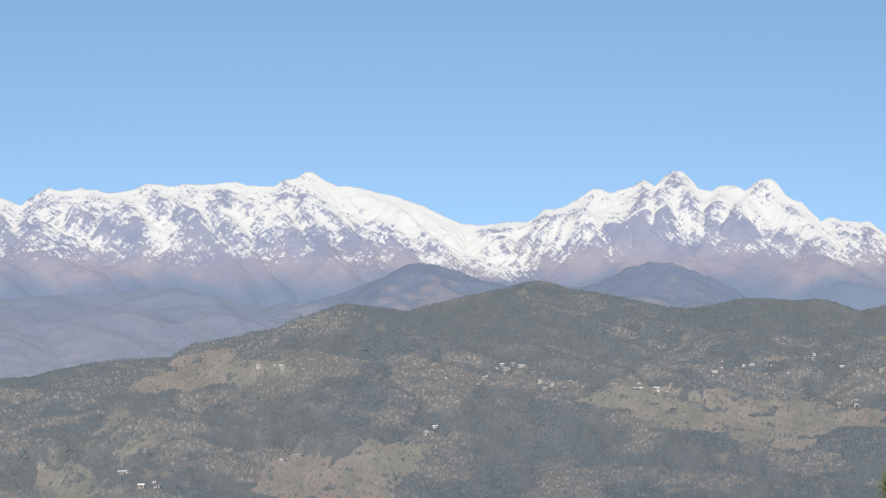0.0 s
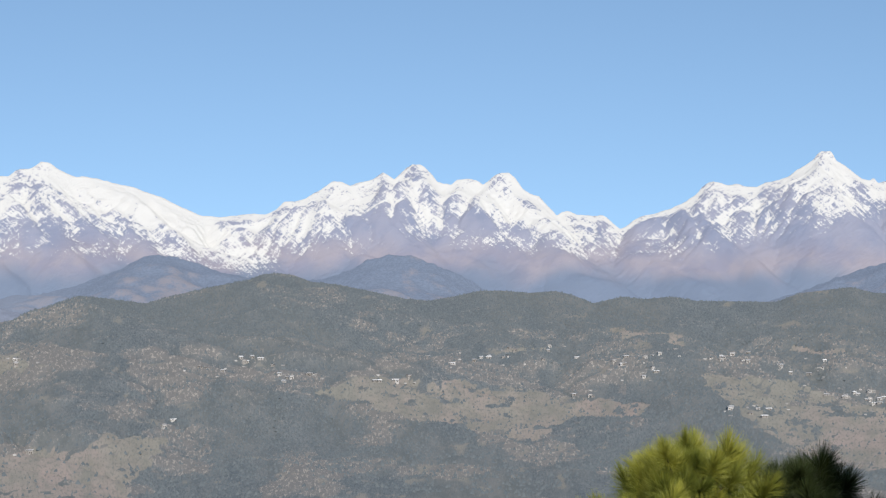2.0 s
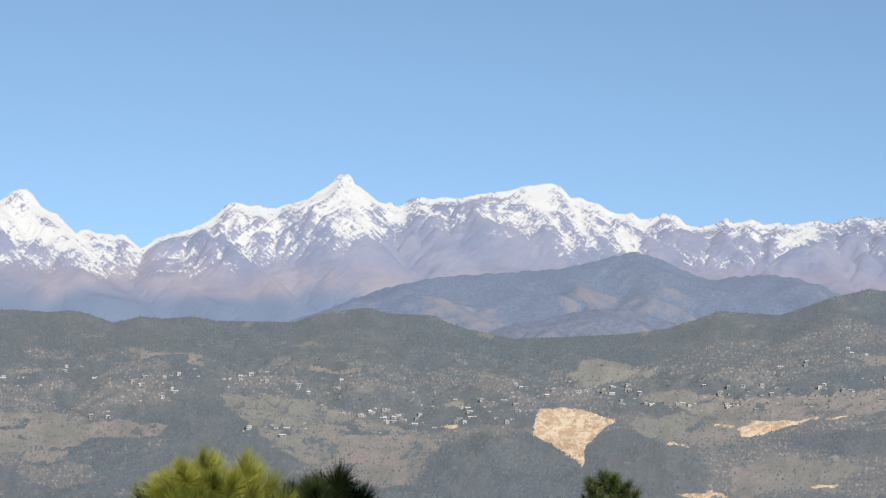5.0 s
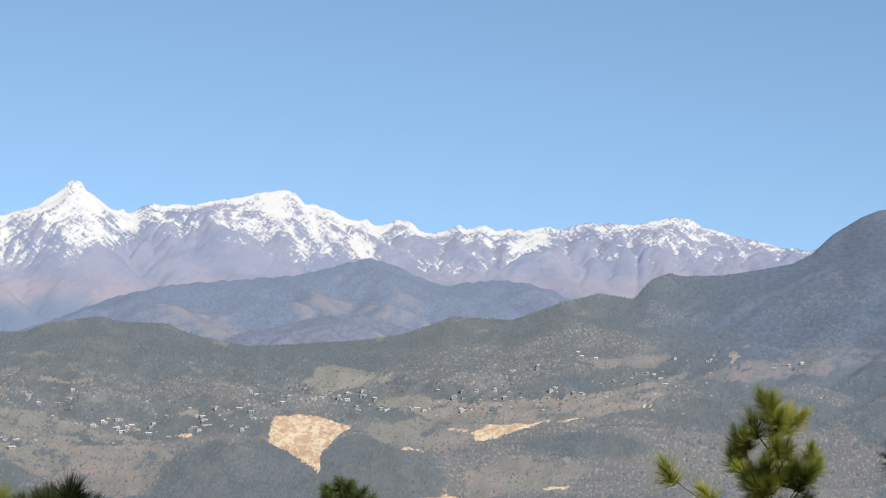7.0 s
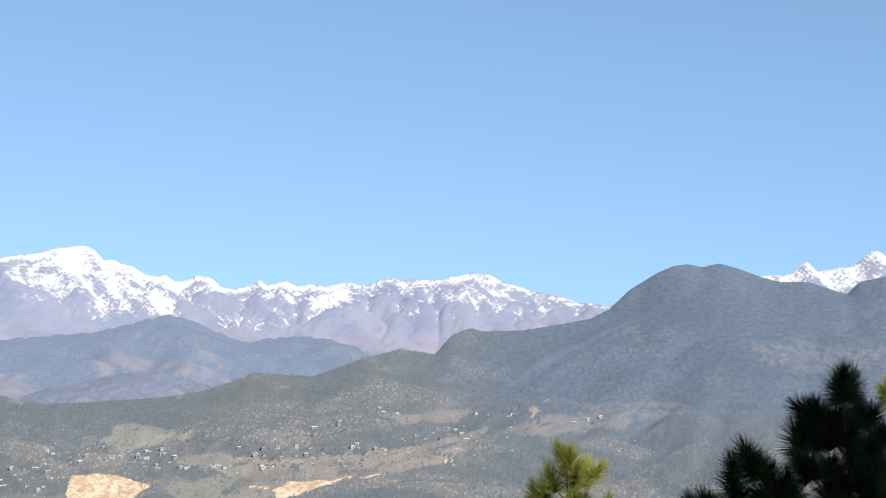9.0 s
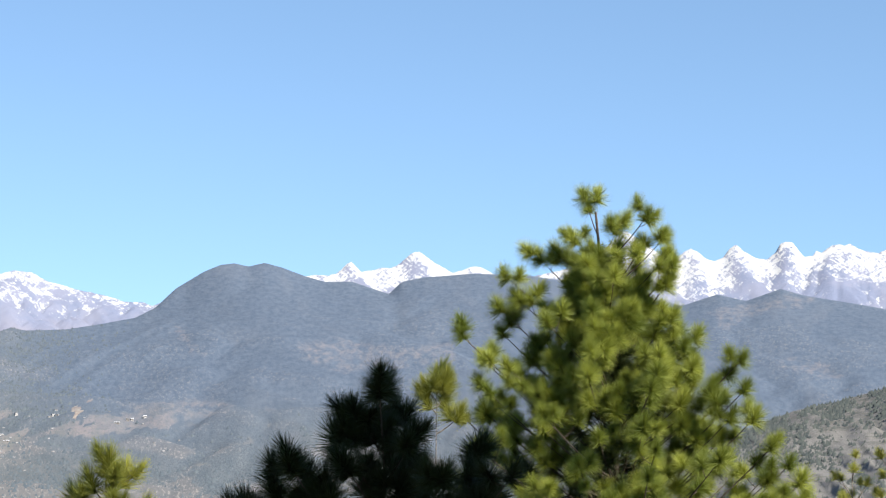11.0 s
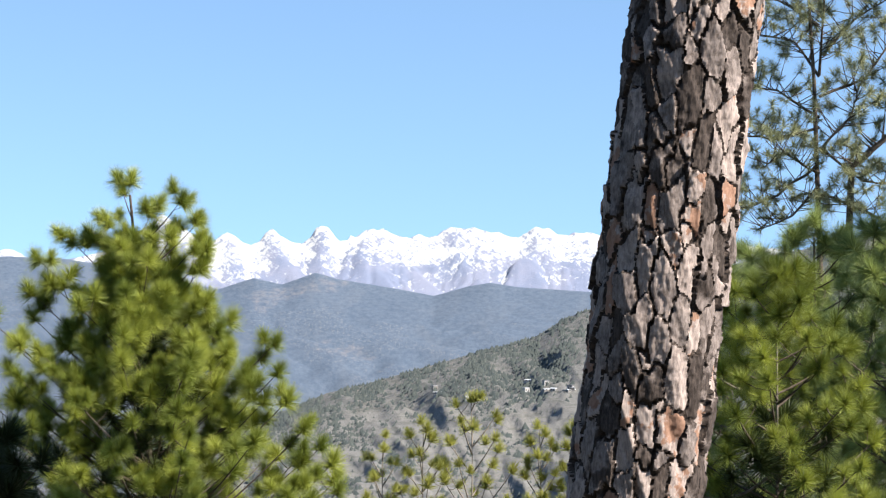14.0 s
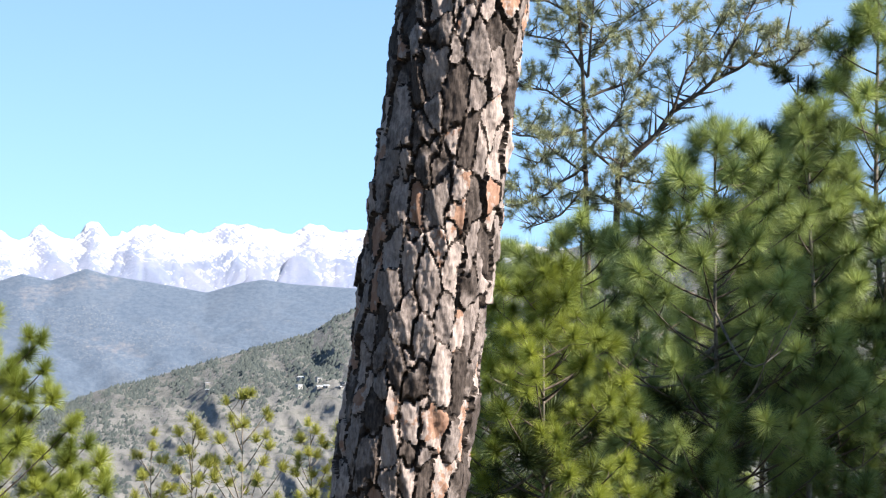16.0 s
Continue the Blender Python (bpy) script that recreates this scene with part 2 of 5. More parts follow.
def needles(name, dark, light, through_light=0.35):
    n = Nodes(name)
    r = n.add("ShaderNodeObjectInfo").outputs["Random"]
    i = n.add("ShaderNodeNewGeometry").outputs["Random Per Island"]
    colour = n.mix(n.math("ADD", n.math("MULTIPLY", r, 0.65), n.math("MULTIPLY", i, 0.35)), dark, light)
    n.finish(colour, 0.5, 0.35)
    glow = n.add("ShaderNodeBsdfTranslucent", [("Color", colour)])
    both = n.add("ShaderNodeMixShader", [(0, through_light), (1, n.bsdf.outputs[0]), (2, glow.outputs[0])])
    n.tree.links.new(both.outputs[0], n.out.inputs["Surface"])
    return n.material


SNOW = snow_rock()
# both ridges have distance haze mixed into their blue-grey base colours
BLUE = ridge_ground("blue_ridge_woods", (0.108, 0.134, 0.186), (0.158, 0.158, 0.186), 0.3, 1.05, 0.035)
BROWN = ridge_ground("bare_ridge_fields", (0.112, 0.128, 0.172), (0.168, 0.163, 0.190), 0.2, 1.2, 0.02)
HILL = hill_ground()
SLOPE = slope_ground()
GROUND = ridge_ground("hillside_earth", (0.043, 0.047, 0.029), (0.122, 0.101, 0.065), 0.3, 0.7, 0.4)
# hill and mountain woods are greyed blue, distance haze put into the colour
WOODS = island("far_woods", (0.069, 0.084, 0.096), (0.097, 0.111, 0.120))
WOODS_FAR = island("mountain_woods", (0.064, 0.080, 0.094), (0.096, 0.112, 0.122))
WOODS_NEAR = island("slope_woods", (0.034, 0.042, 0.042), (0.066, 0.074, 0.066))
BARK_DARK = plain("bark_groove", (0.018, 0.013, 0.011), (0.075, 0.056, 0.046), 60, 0.95, 0.8, 0.01)
TWIG = plain("twig_bark", (0.043, 0.032, 0.023), (0.122, 0.094, 0.072), 30, 0.9, 0.4, 0.004)
TWIG_PALE = plain("pale_twig_bark", (0.101, 0.086, 0.072), (0.230, 0.194, 0.158), 30, 0.9, 0.4, 0.004)
NEEDLE_GREEN = needles("green_pine_needles", (0.078, 0.115, 0.015), (0.385, 0.410, 0.070), 0.3)
NEEDLE_YELLOW = needles("yellow_green_pine_needles", (0.062, 0.090, 0.012), (0.36, 0.39, 0.062))
NEEDLE_OPEN = needles("long_open_pine_needles", (0.050, 0.081, 0.019), (0.405, 0.465, 0.138), 0.28)
# crown interiors: shade painted as darker needles; the distant pine shares this green
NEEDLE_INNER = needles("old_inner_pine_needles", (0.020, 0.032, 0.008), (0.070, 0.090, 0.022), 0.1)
NEEDLE_DULL = needles("dull_pine_needles", (0.120, 0.135, 0.068), (0.36, 0.36, 0.185), 0.25)
# for pines in shade: the shade is put into this near-black green
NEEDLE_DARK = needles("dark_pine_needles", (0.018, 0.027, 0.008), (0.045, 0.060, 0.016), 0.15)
WALL = plain("lime_washed_wall", (0.19, 0.18, 0.17), (0.34, 0.33, 0.32), 0.6, 0.9, spread=0.9)
ROOF = plain("roof_sheet", (0.15, 0.15, 0.16), (0.33, 0.33, 0.34), 0.3, 0.7, spread=1.2)
ROOF_PALE = plain("pale_roof_sheet", (0.27, 0.275, 0.285), (0.46, 0.46, 0.465), 0.3, 0.6, spread=0.8)
FAR_WALLS = island("far_house_walls", (0.115, 0.114, 0.115), (0.27, 0.265, 0.26))
DOOR = plain("dark_door_wood", (0.036, 0.029, 0.025), (0.072, 0.058, 0.050), 2.0, 0.8)
NEEDLE_GOLD = needles("sunlit_pine_needles", (0.085, 0.112, 0.018), (0.37, 0.36, 0.062))
NEEDLE_OLIVE = needles("olive_yellow_pine_needles", (0.20, 0.205, 0.040), (0.41, 0.40, 0.090))


# ---- the large forms: ground, hills, far ranges ----
def setting(name, me, material, label, category, kind="structure"):
    me.materials.append(material)
    return tagged(new(name, me), label, category, kind=kind)


def crest(points):
    pts = np.array(points)
    return lambda b: np.interp(b, pts[:, 0], pts[:, 1])


# bearing and height of the crests, in degrees
SNOW_WEST = [(-18.00, 1.30), (-14.00, 1.60), (-12.80, 1.47), (-12.48, 1.36), (-12.20, 1.23), (-12.04, 1.40), (-11.77, 1.56), (-11.61, 1.67), (-11.40, 1.77), (-11.24, 1.69), (-11.02, 1.68), (-10.73, 1.70), (-10.52, 1.76), (-10.33, 1.71), (-10.06, 1.72), (-9.85, 1.62), (-9.44, 1.65), (-9.04, 1.72), (-8.72, 1.87), (-8.55, 1.90), (-8.31, 1.89), (-7.98, 1.82), (-7.66, 1.88), (-7.33, 1.89), (-6.68, 1.88), (-6.35, 1.95), (-6.02, 1.95), (-5.78, 1.87), (-5.45, 1.85), (-4.95, 1.82), (-4.74, 2.00), (-4.62, 2.05), (-4.37, 2.04), (-4.16, 2.14), (-4.03, 2.27), (-3.83, 2.24), (-3.47, 2.02), (-3.09, 1.84), (-2.72, 1.84), (-2.31, 1.76), (-1.89, 1.64), (-1.39, 1.56), (-0.98, 1.38), (-0.65, 1.29), (-0.23, 1.08), (0.00, 0.98)]
SNOW_TWIN = [(0.27, 0.85), (0.60, 0.73), (1.10, 0.70), (1.59, 0.75), (2.01, 0.80), (2.42, 0.78), (2.75, 0.93), (2.95, 1.14), (3.33, 1.18), (3.58, 1.24), (3.99, 1.49), (4.24, 1.66), (4.41, 1.77), (4.66, 1.74), (4.90, 1.65), (5.23, 1.74), (5.56, 1.83), (5.76, 1.97), (5.87, 2.05), (6.02, 1.95), (6.19, 1.82), (6.35, 1.98), (6.55, 2.18), (6.74, 2.27), (6.96, 2.26), (7.12, 2.16), (7.28, 1.99), (7.45, 1.78), (7.61, 1.71), (7.85, 1.69), (8.10, 1.84), (8.34, 1.87), (8.63, 1.81), (8.80, 1.69), (8.99, 1.82), (9.15, 1.97), (9.35, 2.03), (9.56, 2.03), (9.72, 1.90), (9.96, 1.57), (10.20, 1.41), (10.44, 1.34), (10.68, 1.09), (10.97, 0.78), (11.12, 0.90), (11.32, 0.93), (11.56, 0.81)]
SNOW_PYRAMID = [(12.03, 0.77), (12.24, 0.80), (12.39, 0.76), (12.60, 0.58), (12.83, 0.39), (13.04, 0.51), (13.25, 0.67), (13.49, 0.78), (13.81, 0.85), (14.30, 1.01), (14.71, 1.19), (15.03, 1.41), (15.19, 1.63), (15.35, 1.75), (15.52, 1.79), (15.73, 1.74), (15.93, 1.68), (16.18, 1.73), (16.42, 1.65), (16.75, 1.63), (17.00, 1.75), (17.25, 1.80), (17.66, 1.92), (17.90, 2.11), (18.15, 2.25), (18.39, 2.42), (18.49, 2.58), (18.59, 2.65), (18.85, 2.66), (18.94, 2.57), (19.02, 2.39), (19.23, 2.26), (19.48, 2.07), (19.73, 1.87), (19.98, 1.81), (20.09, 1.88), (20.21, 1.72), (20.43, 1.79), (20.69, 1.97), (20.97, 2.03), (21.30, 1.97), (21.72, 2.04), (22.13, 1.99), (22.55, 2.12), (23.05, 2.19), (23.54, 2.25)]
SNOW_MIDDLE = [(23.79, 2.32), (24.00, 2.39), (24.29, 2.42), (24.53, 2.48), (24.83, 2.46), (25.06, 2.40), (25.25, 2.20), (25.37, 2.06), (25.62, 2.08), (25.86, 1.98), (26.20, 1.90), (26.40, 1.74), (26.69, 1.64), (26.94, 1.61), (27.16, 1.66), (27.36, 1.49), (27.60, 1.46), (27.85, 1.54), (28.09, 1.66), (28.34, 1.61), (28.55, 1.52), (28.72, 1.32), (29.00, 1.27), (29.41, 1.30), (29.65, 1.40), (29.89, 1.52), (30.09, 1.39), (30.33, 1.41), (30.62, 1.51), (30.82, 1.43), (30.95, 1.33)]
SNOW_LOW = [(31.43, 1.42), (31.75, 1.36), (32.23, 1.44), (32.55, 1.48), (32.72, 1.40), (33.04, 1.43), (33.35, 1.54), (33.75, 1.62), (33.99, 1.54), (34.22, 1.59), (34.95, 1.55), (35.61, 1.66), (36.11, 1.79), (36.60, 1.73), (37.10, 1.47), (38.09, 1.20), (38.67, 1.10), (39.25, 0.91), (39.82, 0.88), (40.07, 0.79), (41.00, 1.20)]
SNOW_EAST = [(44.70, 1.72), (45.15, 1.71), (45.36, 1.76), (45.55, 1.91), (45.70, 2.05), (45.83, 2.13), (45.99, 1.97), (46.11, 1.82), (46.43, 1.88), (46.75, 1.95), (46.99, 1.93), (47.23, 2.07), (47.47, 2.28), (47.68, 2.42), (47.83, 2.42), (48.04, 2.28), (48.29, 2.10), (48.62, 1.91), (48.81, 1.81), (49.02, 1.86), (49.27, 1.96), (49.43, 2.00), (49.64, 1.98), (49.84, 1.87), (50.25, 1.66), (50.50, 1.56), (52.56, 2.02), (53.13, 2.49), (53.46, 2.69), (53.71, 2.94), (53.87, 3.06), (54.12, 2.89), (54.46, 2.70), (54.87, 2.34), (55.29, 2.21), (55.54, 2.41), (55.75, 2.54), (55.95, 2.45), (56.20, 2.25), (56.45, 2.17)]
SNOW_FAR_EAST = [(56.70, 2.27), (56.87, 2.52), (57.07, 2.64), (57.28, 2.47), (57.62, 2.26), (57.95, 2.20), (58.20, 2.40), (58.36, 2.68), (58.48, 2.73), (58.69, 2.70), (58.86, 2.48), (59.03, 2.27), (59.28, 2.32), (59.36, 2.47), (59.52, 2.40), (59.77, 2.60), (60.02, 2.64), (60.19, 2.61), (60.32, 2.67), (60.52, 2.54), (60.85, 2.41), (61.10, 2.38), (61.34, 2.50), (61.59, 2.41), (61.92, 2.46), (62.08, 2.61), (62.33, 2.70), (62.58, 2.68), (62.74, 2.65), (62.99, 2.70), (63.23, 2.62), (63.48, 2.54), (63.73, 2.55), (64.05, 2.42), (64.30, 2.39), (64.54, 2.55), (64.79, 2.72), (65.03, 2.65), (65.19, 2.67), (65.44, 2.49), (65.76, 2.47), (65.92, 2.54), (66.17, 2.52), (66.41, 2.54), (66.65, 2.46), (68.00, 2.40), (70.66, 2.16), (76.00, 1.60), (90.00, 1.20)]
SNOW_LINE = [(-12.80, -0.15), (-10.41, -0.31), (-7.98, -0.23), (-5.53, -0.18), (-3.05, -0.23), (-1.39, -0.32), (0.27, -0.65), (1.93, -0.98), (2.92, -0.48), (4.41, -0.23), (6.05, 0.10), (7.69, 0.18), (8.83, -0.15), (10.12, 0.02), (11.40, -0.39), (12.36, -0.23), (12.53, -0.27), (13.67, -0.22), (14.97, -0.15), (16.12, 0.11), (17.27, 0.29), (18.59, 0.56), (19.58, 0.74), (20.57, 1.12), (21.90, 1.06), (22.73, 1.17), (23.89, 0.89), (25.23, 0.38), (26.55, 0.35), (27.70, 0.12), (28.52, -0.03), (29.83, 0.15), (31.45, 0.34), (32.57, 0.68), (33.84, 0.70), (35.31, 0.53), (36.96, 0.55), (39.74, 0.57), (45.41, 0.63), (56.88, 0.73), (60.19, 1.08), (61.85, 0.76), (65.12, 0.78)]
BLUE_CREST = [
    (-18, -1.3), (-14.37, -1.27), (-12.80, -1.44), (-9.60, -1.26), (-7.98, -1.10), (-6.68, -1.38), (-5.20, -1.72), (-4.04, -1.56), (-3.05, -1.31), (-1.73, -0.81),
    (-1.06, -0.45), (-0.56, -0.41), (0.10, -0.53), (1.10, -0.90), (1.92, -1.06), (3.75, -1.14), (4.57, -0.98), (5.40, -0.56), (6.05, -0.38), (6.71, -0.41),
    (7.53, -0.72), (8.5, -1.15), (9.3, -1.75), (13.0, -2.0), (17.2, -1.85), (18.2, -1.35), (18.96, -1.01), (20.28, -0.58), (21.60, -0.31), (22.76, -0.21), (25.24, -0.01), (26.23, 0.26), (27.22, 0.50), (27.87, 0.36), (28.70, -0.04), (29.52, -0.27),
    (30.17, -0.18), (30.98, -0.12), (31.78, -0.15), (32.70, -0.42), (33.31, -0.72), (34.98, -1.20), (38.28, -1.82), (42, -2.5)]
LOW_CREST = [
    (-18, -1.9), (-14.37, -1.91), (-12.80, -1.68), (-11.69, -1.93), (-10.73, -1.70), (-9.60, -1.62), (-8.63, -1.76), (-7.66, -2.20), (-6.35, -1.80), (-5.20, -1.97),
    (-3.71, -2.30), (0, -2.6), (14, -2.4), (17.98, -2.18), (22.46, -2.12), (23.61, -1.69), (24.60, -1.51), (25.92, -1.20), (26.91, -1.14), (27.73, -1.37),
    (29.05, -1.68), (31.01, -2.29), (36, -3.0)]
HILL_WEST = [
    (-18, -4.1), (-14.37, -3.84), (-12.80, -3.73), (-12.01, -3.68), (-11.21, -3.48), (-10.41, -3.33), (-9.60, -3.22), (-7.98, -3.15), (-7.33, -2.78), (-6.35, -2.62),
    (-5.53, -2.43), (-4.70, -2.27), (-4.04, -2.05), (-3.55, -1.81), (-2.97, -1.61), (-2.22, -1.67), (-1.06, -1.83), (-0.40, -1.64), (0.76, -1.36), (1.92, -1.14),
    (2.34, -0.98), (2.75, -0.93), (3.25, -0.99), (3.75, -1.18), (4.57, -1.27), (5.56, -1.47), (6.55, -1.68), (7.20, -1.73), (8.02, -1.59), (8.67, -1.44),
    (9.31, -1.42), (10.12, -1.49), (10.92, -1.43), (11.40, -1.53), (12.04, -1.78), (12.87, -1.59), (13.53, -1.65), (14.36, -1.57), (15.02, -1.69), (17.33, -1.70),
    (17.99, -1.44), (18.72, -1.35), (19.45, -1.25), (20.10, -1.41), (21.40, -1.45), (21.88, -1.68), (22.58, -1.88)]
HILL_EAST = [
    (23.78, -2.10), (25.27, -2.02), (26.92, -1.91), (28.23, -1.72), (29.21, -1.39), (29.69, -1.19), (31.48, -1.27), (32.12, -1.04), (32.91, -0.74), (34.02, -0.47),
    (35.05, -0.62), (35.30, -0.29), (35.54, -0.04), (36.04, 0.15), (36.45, 0.06), (37.61, 0.10), (38.60, 0.26), (39.58, 0.45), (40.15, 0.75), (40.72, 1.30),
    (41.53, 1.80), (42.01, 2.00), (42.42, 2.05), (42.82, 1.96), (43.30, 2.07), (43.79, 1.94), (44.50, 1.68), (45.06, 1.53), (45.84, 1.54), (46.94, 1.18),
    (47.30, 1.53), (47.94, 1.67), (49.41, 1.79), (51.05, 1.74), (52.54, 1.51), (55.53, 0.87), (56.52, 1.20), (57.36, 1.01), (58.35, 1.36), (59.01, 1.17),
    (60.83, 0.87), (61.82, 0.68), (62.81, 0.96), (63.46, 1.07), (64.28, 0.94), (66.38, 0.80), (70.66, 0.67), (90, 0.6)]
SLOPE_CREST = [
    (53, -4.6), (54.91, -3.76), (56.56, -3.01), (57.88, -2.50), (58.70, -2.16), (59.86, -1.90), (61.34, -1.47), (63.14, -0.96), (64.77, -0.53), (65.58, -0.03),
    (66.2, 0.24), (70.66, 1.6), (75.12, 2.6), (84, 3.2), (92, 3.4)]
snow_crest = crest(SNOW_WEST + SNOW_TWIN + SNOW_PYRAMID + SNOW_MIDDLE + SNOW_LOW + SNOW_EAST + SNOW_FAR_EAST)
hill_crest = crest(HILL_WEST + HILL_EAST)


def polar(b, d, z):
    r = np.radians(b)
    return np.stack([d * np.sin(r), d * np.cos(r), z], -1).reshape(-1, 3)


def tan(e):
    return np.tan(np.radians(e))


def eased(top_of, B, S, wide, start=0.55):
    """The crest's height, blurred sideways towards the foot."""
    offsets = np.linspace(-1.6, 1.6, 21)
    weights = np.exp(-2.0 * offsets ** 2)
    soft = sum(k * top_of(B + o * wide) for o, k in zip(offsets, weights)) / weights.sum()
    f = smooth(start, 1.0, S)
    return soft + (top_of(B) - soft) * f


def across_of(B):
    return np.radians(B) * 4400


def eroded(Z, across, deep, strength, rounds, soft=0.12, reach=2):
    """Running water cuts gullies into a slope; row 0 is its foot, the last row its crest."""
    Z = Z.copy()
    rows, cols = Z.shape
    here = np.arange(cols)
    offsets = np.arange(-reach, reach + 1)
    run = np.stack([np.hypot(deep, o * across) * np.ones_like(Z[1:]) for o in offsets])
    for k in range(rounds):
        fall = np.stack([Z[1:] - Z[:-1][:, np.clip(here + o, 0, cols - 1)] for o in offsets]) / run
        pick = np.argmax(fall, 0)
        to = np.clip(here + offsets[pick], 0, cols - 1)
        area = np.ones_like(Z)
        for i in range(rows - 1, 0, -1):
            area[i - 1] += np.bincount(to[i - 1], area[i], cols)
        cut = strength * np.sqrt(area)
        for i in range(1, rows):
            Z[i] = np.minimum(Z[i], (Z[i] + cut[i] * Z[i - 1][to[i - 1]]) / (1 + cut[i]))
        side = np.pad(Z, ((0, 0), (1, 1)), "edge")
        Z[:-1] += soft * (side[:-1, 2:] + side[:-1, :-2] - 2 * Z[:-1])
    return Z


def blurred(Z, n):
    """The mean over a square of 2n + 1 cells a side."""
    for axis in (0, 1):
        pad = [(0, 0), (0, 0)]
        pad[axis] = (n + 1, n)
        total = np.cumsum(np.pad(Z, pad, "edge"), axis)
        size = Z.shape[axis]
        Z = (np.take(total, np.arange(2 * n + 1, size + 2 * n + 1), axis) - np.take(total, np.arange(size), axis)) / (2 * n + 1)
    return Z


# broad snowfields (+) and bare faces (-): bearing, height, half length, half width, tilt down to the right, weight
FACES_WEST = [(-2.39, 1.51, 1.83, 0.37, 20, 1.0), (-0.40, 0.68, 1.99, 0.41, 22, 1.0), (1.26, -0.23, 1.49, 0.41, 24, 1.2), (3.58, 0.51, 0.75, 0.50, 0, 0.8), (-9.77, 0.75, 1.49, 0.46, 0, -1.0), (-7.17, 0.68, 1.00, 0.50, 20, -1.0), (-3.05, 0.18, 1.49, 0.30, 10, -0.9), (-8.15, 0.35, 0.43, 0.46, 0, 1.2), (-10.41, 0.59, 0.37, 0.15, -45, 0.8), (-6.35, 1.47, 0.27, 0.23, 0, -0.8), (-4.57, 1.42, 0.17, 0.30, 0, -0.7), (-12.17, 0.83, 0.58, 0.66, -20, -0.7), (-5.03, 1.01, 0.50, 0.33, 30, 0.7)]
FACES_TWIN = [(5.89, 0.68, 1.25, 0.50, -25, -1.1), (8.67, 0.54, 1.08, 0.27, 12, -1.0), (8.99, 1.20, 1.99, 0.27, 22, 0.9), (11.24, 0.26, 1.58, 0.33, 26, 1.0), (7.53, 0.51, 0.27, 0.15, 0, 1.0), (9.15, 0.07, 0.37, 0.20, -20, 1.0), (6.96, 1.91, 0.43, 0.12, 0, -0.6), (10.44, 0.67, 0.83, 0.13, 25, 0.5), (4.57, 1.17, 0.66, 0.41, -10, 0.6)]
FACES_MIDDLE = [(14.25, 0.46, 1.58, 0.37, -18, -1.0), (18.69, 2.04, 0.75, 0.50, 0, 0.9), (19.04, 1.05, 0.80, 0.27, 8, 1.3), (17.22, 1.27, 0.58, 0.37, 0, -0.6), (20.51, 1.49, 0.91, 0.23, -10, 0.8), (22.62, 1.89, 1.25, 0.15, -5, -0.9), (24.47, 1.97, 0.33, 0.53, 15, 1.1), (23.76, 1.14, 1.00, 0.13, 12, -0.7), (25.35, 1.66, 0.50, 0.41, 25, -0.4), (27.03, 1.10, 0.23, 0.53, -25, 0.9), (29.17, 0.80, 0.91, 0.37, 10, -0.7), (31.92, 1.00, 0.53, 0.25, -20, 1.1), (26.85, 0.78, 0.15, 0.46, -25, 0.9), (28.67, 0.80, 0.83, 0.41, 0, -0.6)]
FACES_EAST = [(31.99, 0.92, 0.70, 0.20, -22, 1.2), (30.33, 0.74, 0.66, 0.23, 0, -0.7), (34.48, 0.77, 0.37, 0.15, 18, 1.2), (35.50, 1.03, 0.33, 0.13, 0, 1.0), (36.71, 1.37, 1.00, 0.20, 15, -0.8), (33.32, 0.85, 0.58, 0.30, -20, -0.6), (60.19, 1.41, 0.91, 0.27, 10, -0.4), (64.46, 1.73, 1.49, 0.37, 8, -0.3), (61.76, 1.84, 0.83, 0.17, -10, 1.0), (58.53, 2.32, 0.15, 0.37, 0, -0.4), (55.88, 1.55, 1.00, 0.41, 20, 0.6)]


def faces_of(B, H):
    total = np.zeros_like(B)
    for b, h, long, wide, tilt, weight in FACES_WEST + FACES_TWIN + FACES_MIDDLE + FACES_EAST:
        lo, hi = np.searchsorted(B[0], [b - 3, b + 3])
        x, y = B[:, lo:hi] - b, h - H[:, lo:hi]
        c, s = math.cos(radians(tilt)), math.sin(radians(tilt))
        r = np.hypot((x * c + y * s) / long, (y * c - x * s) / wide)
        total[:, lo:hi] += weight * smooth(1.5, 0.5, r)
    return total


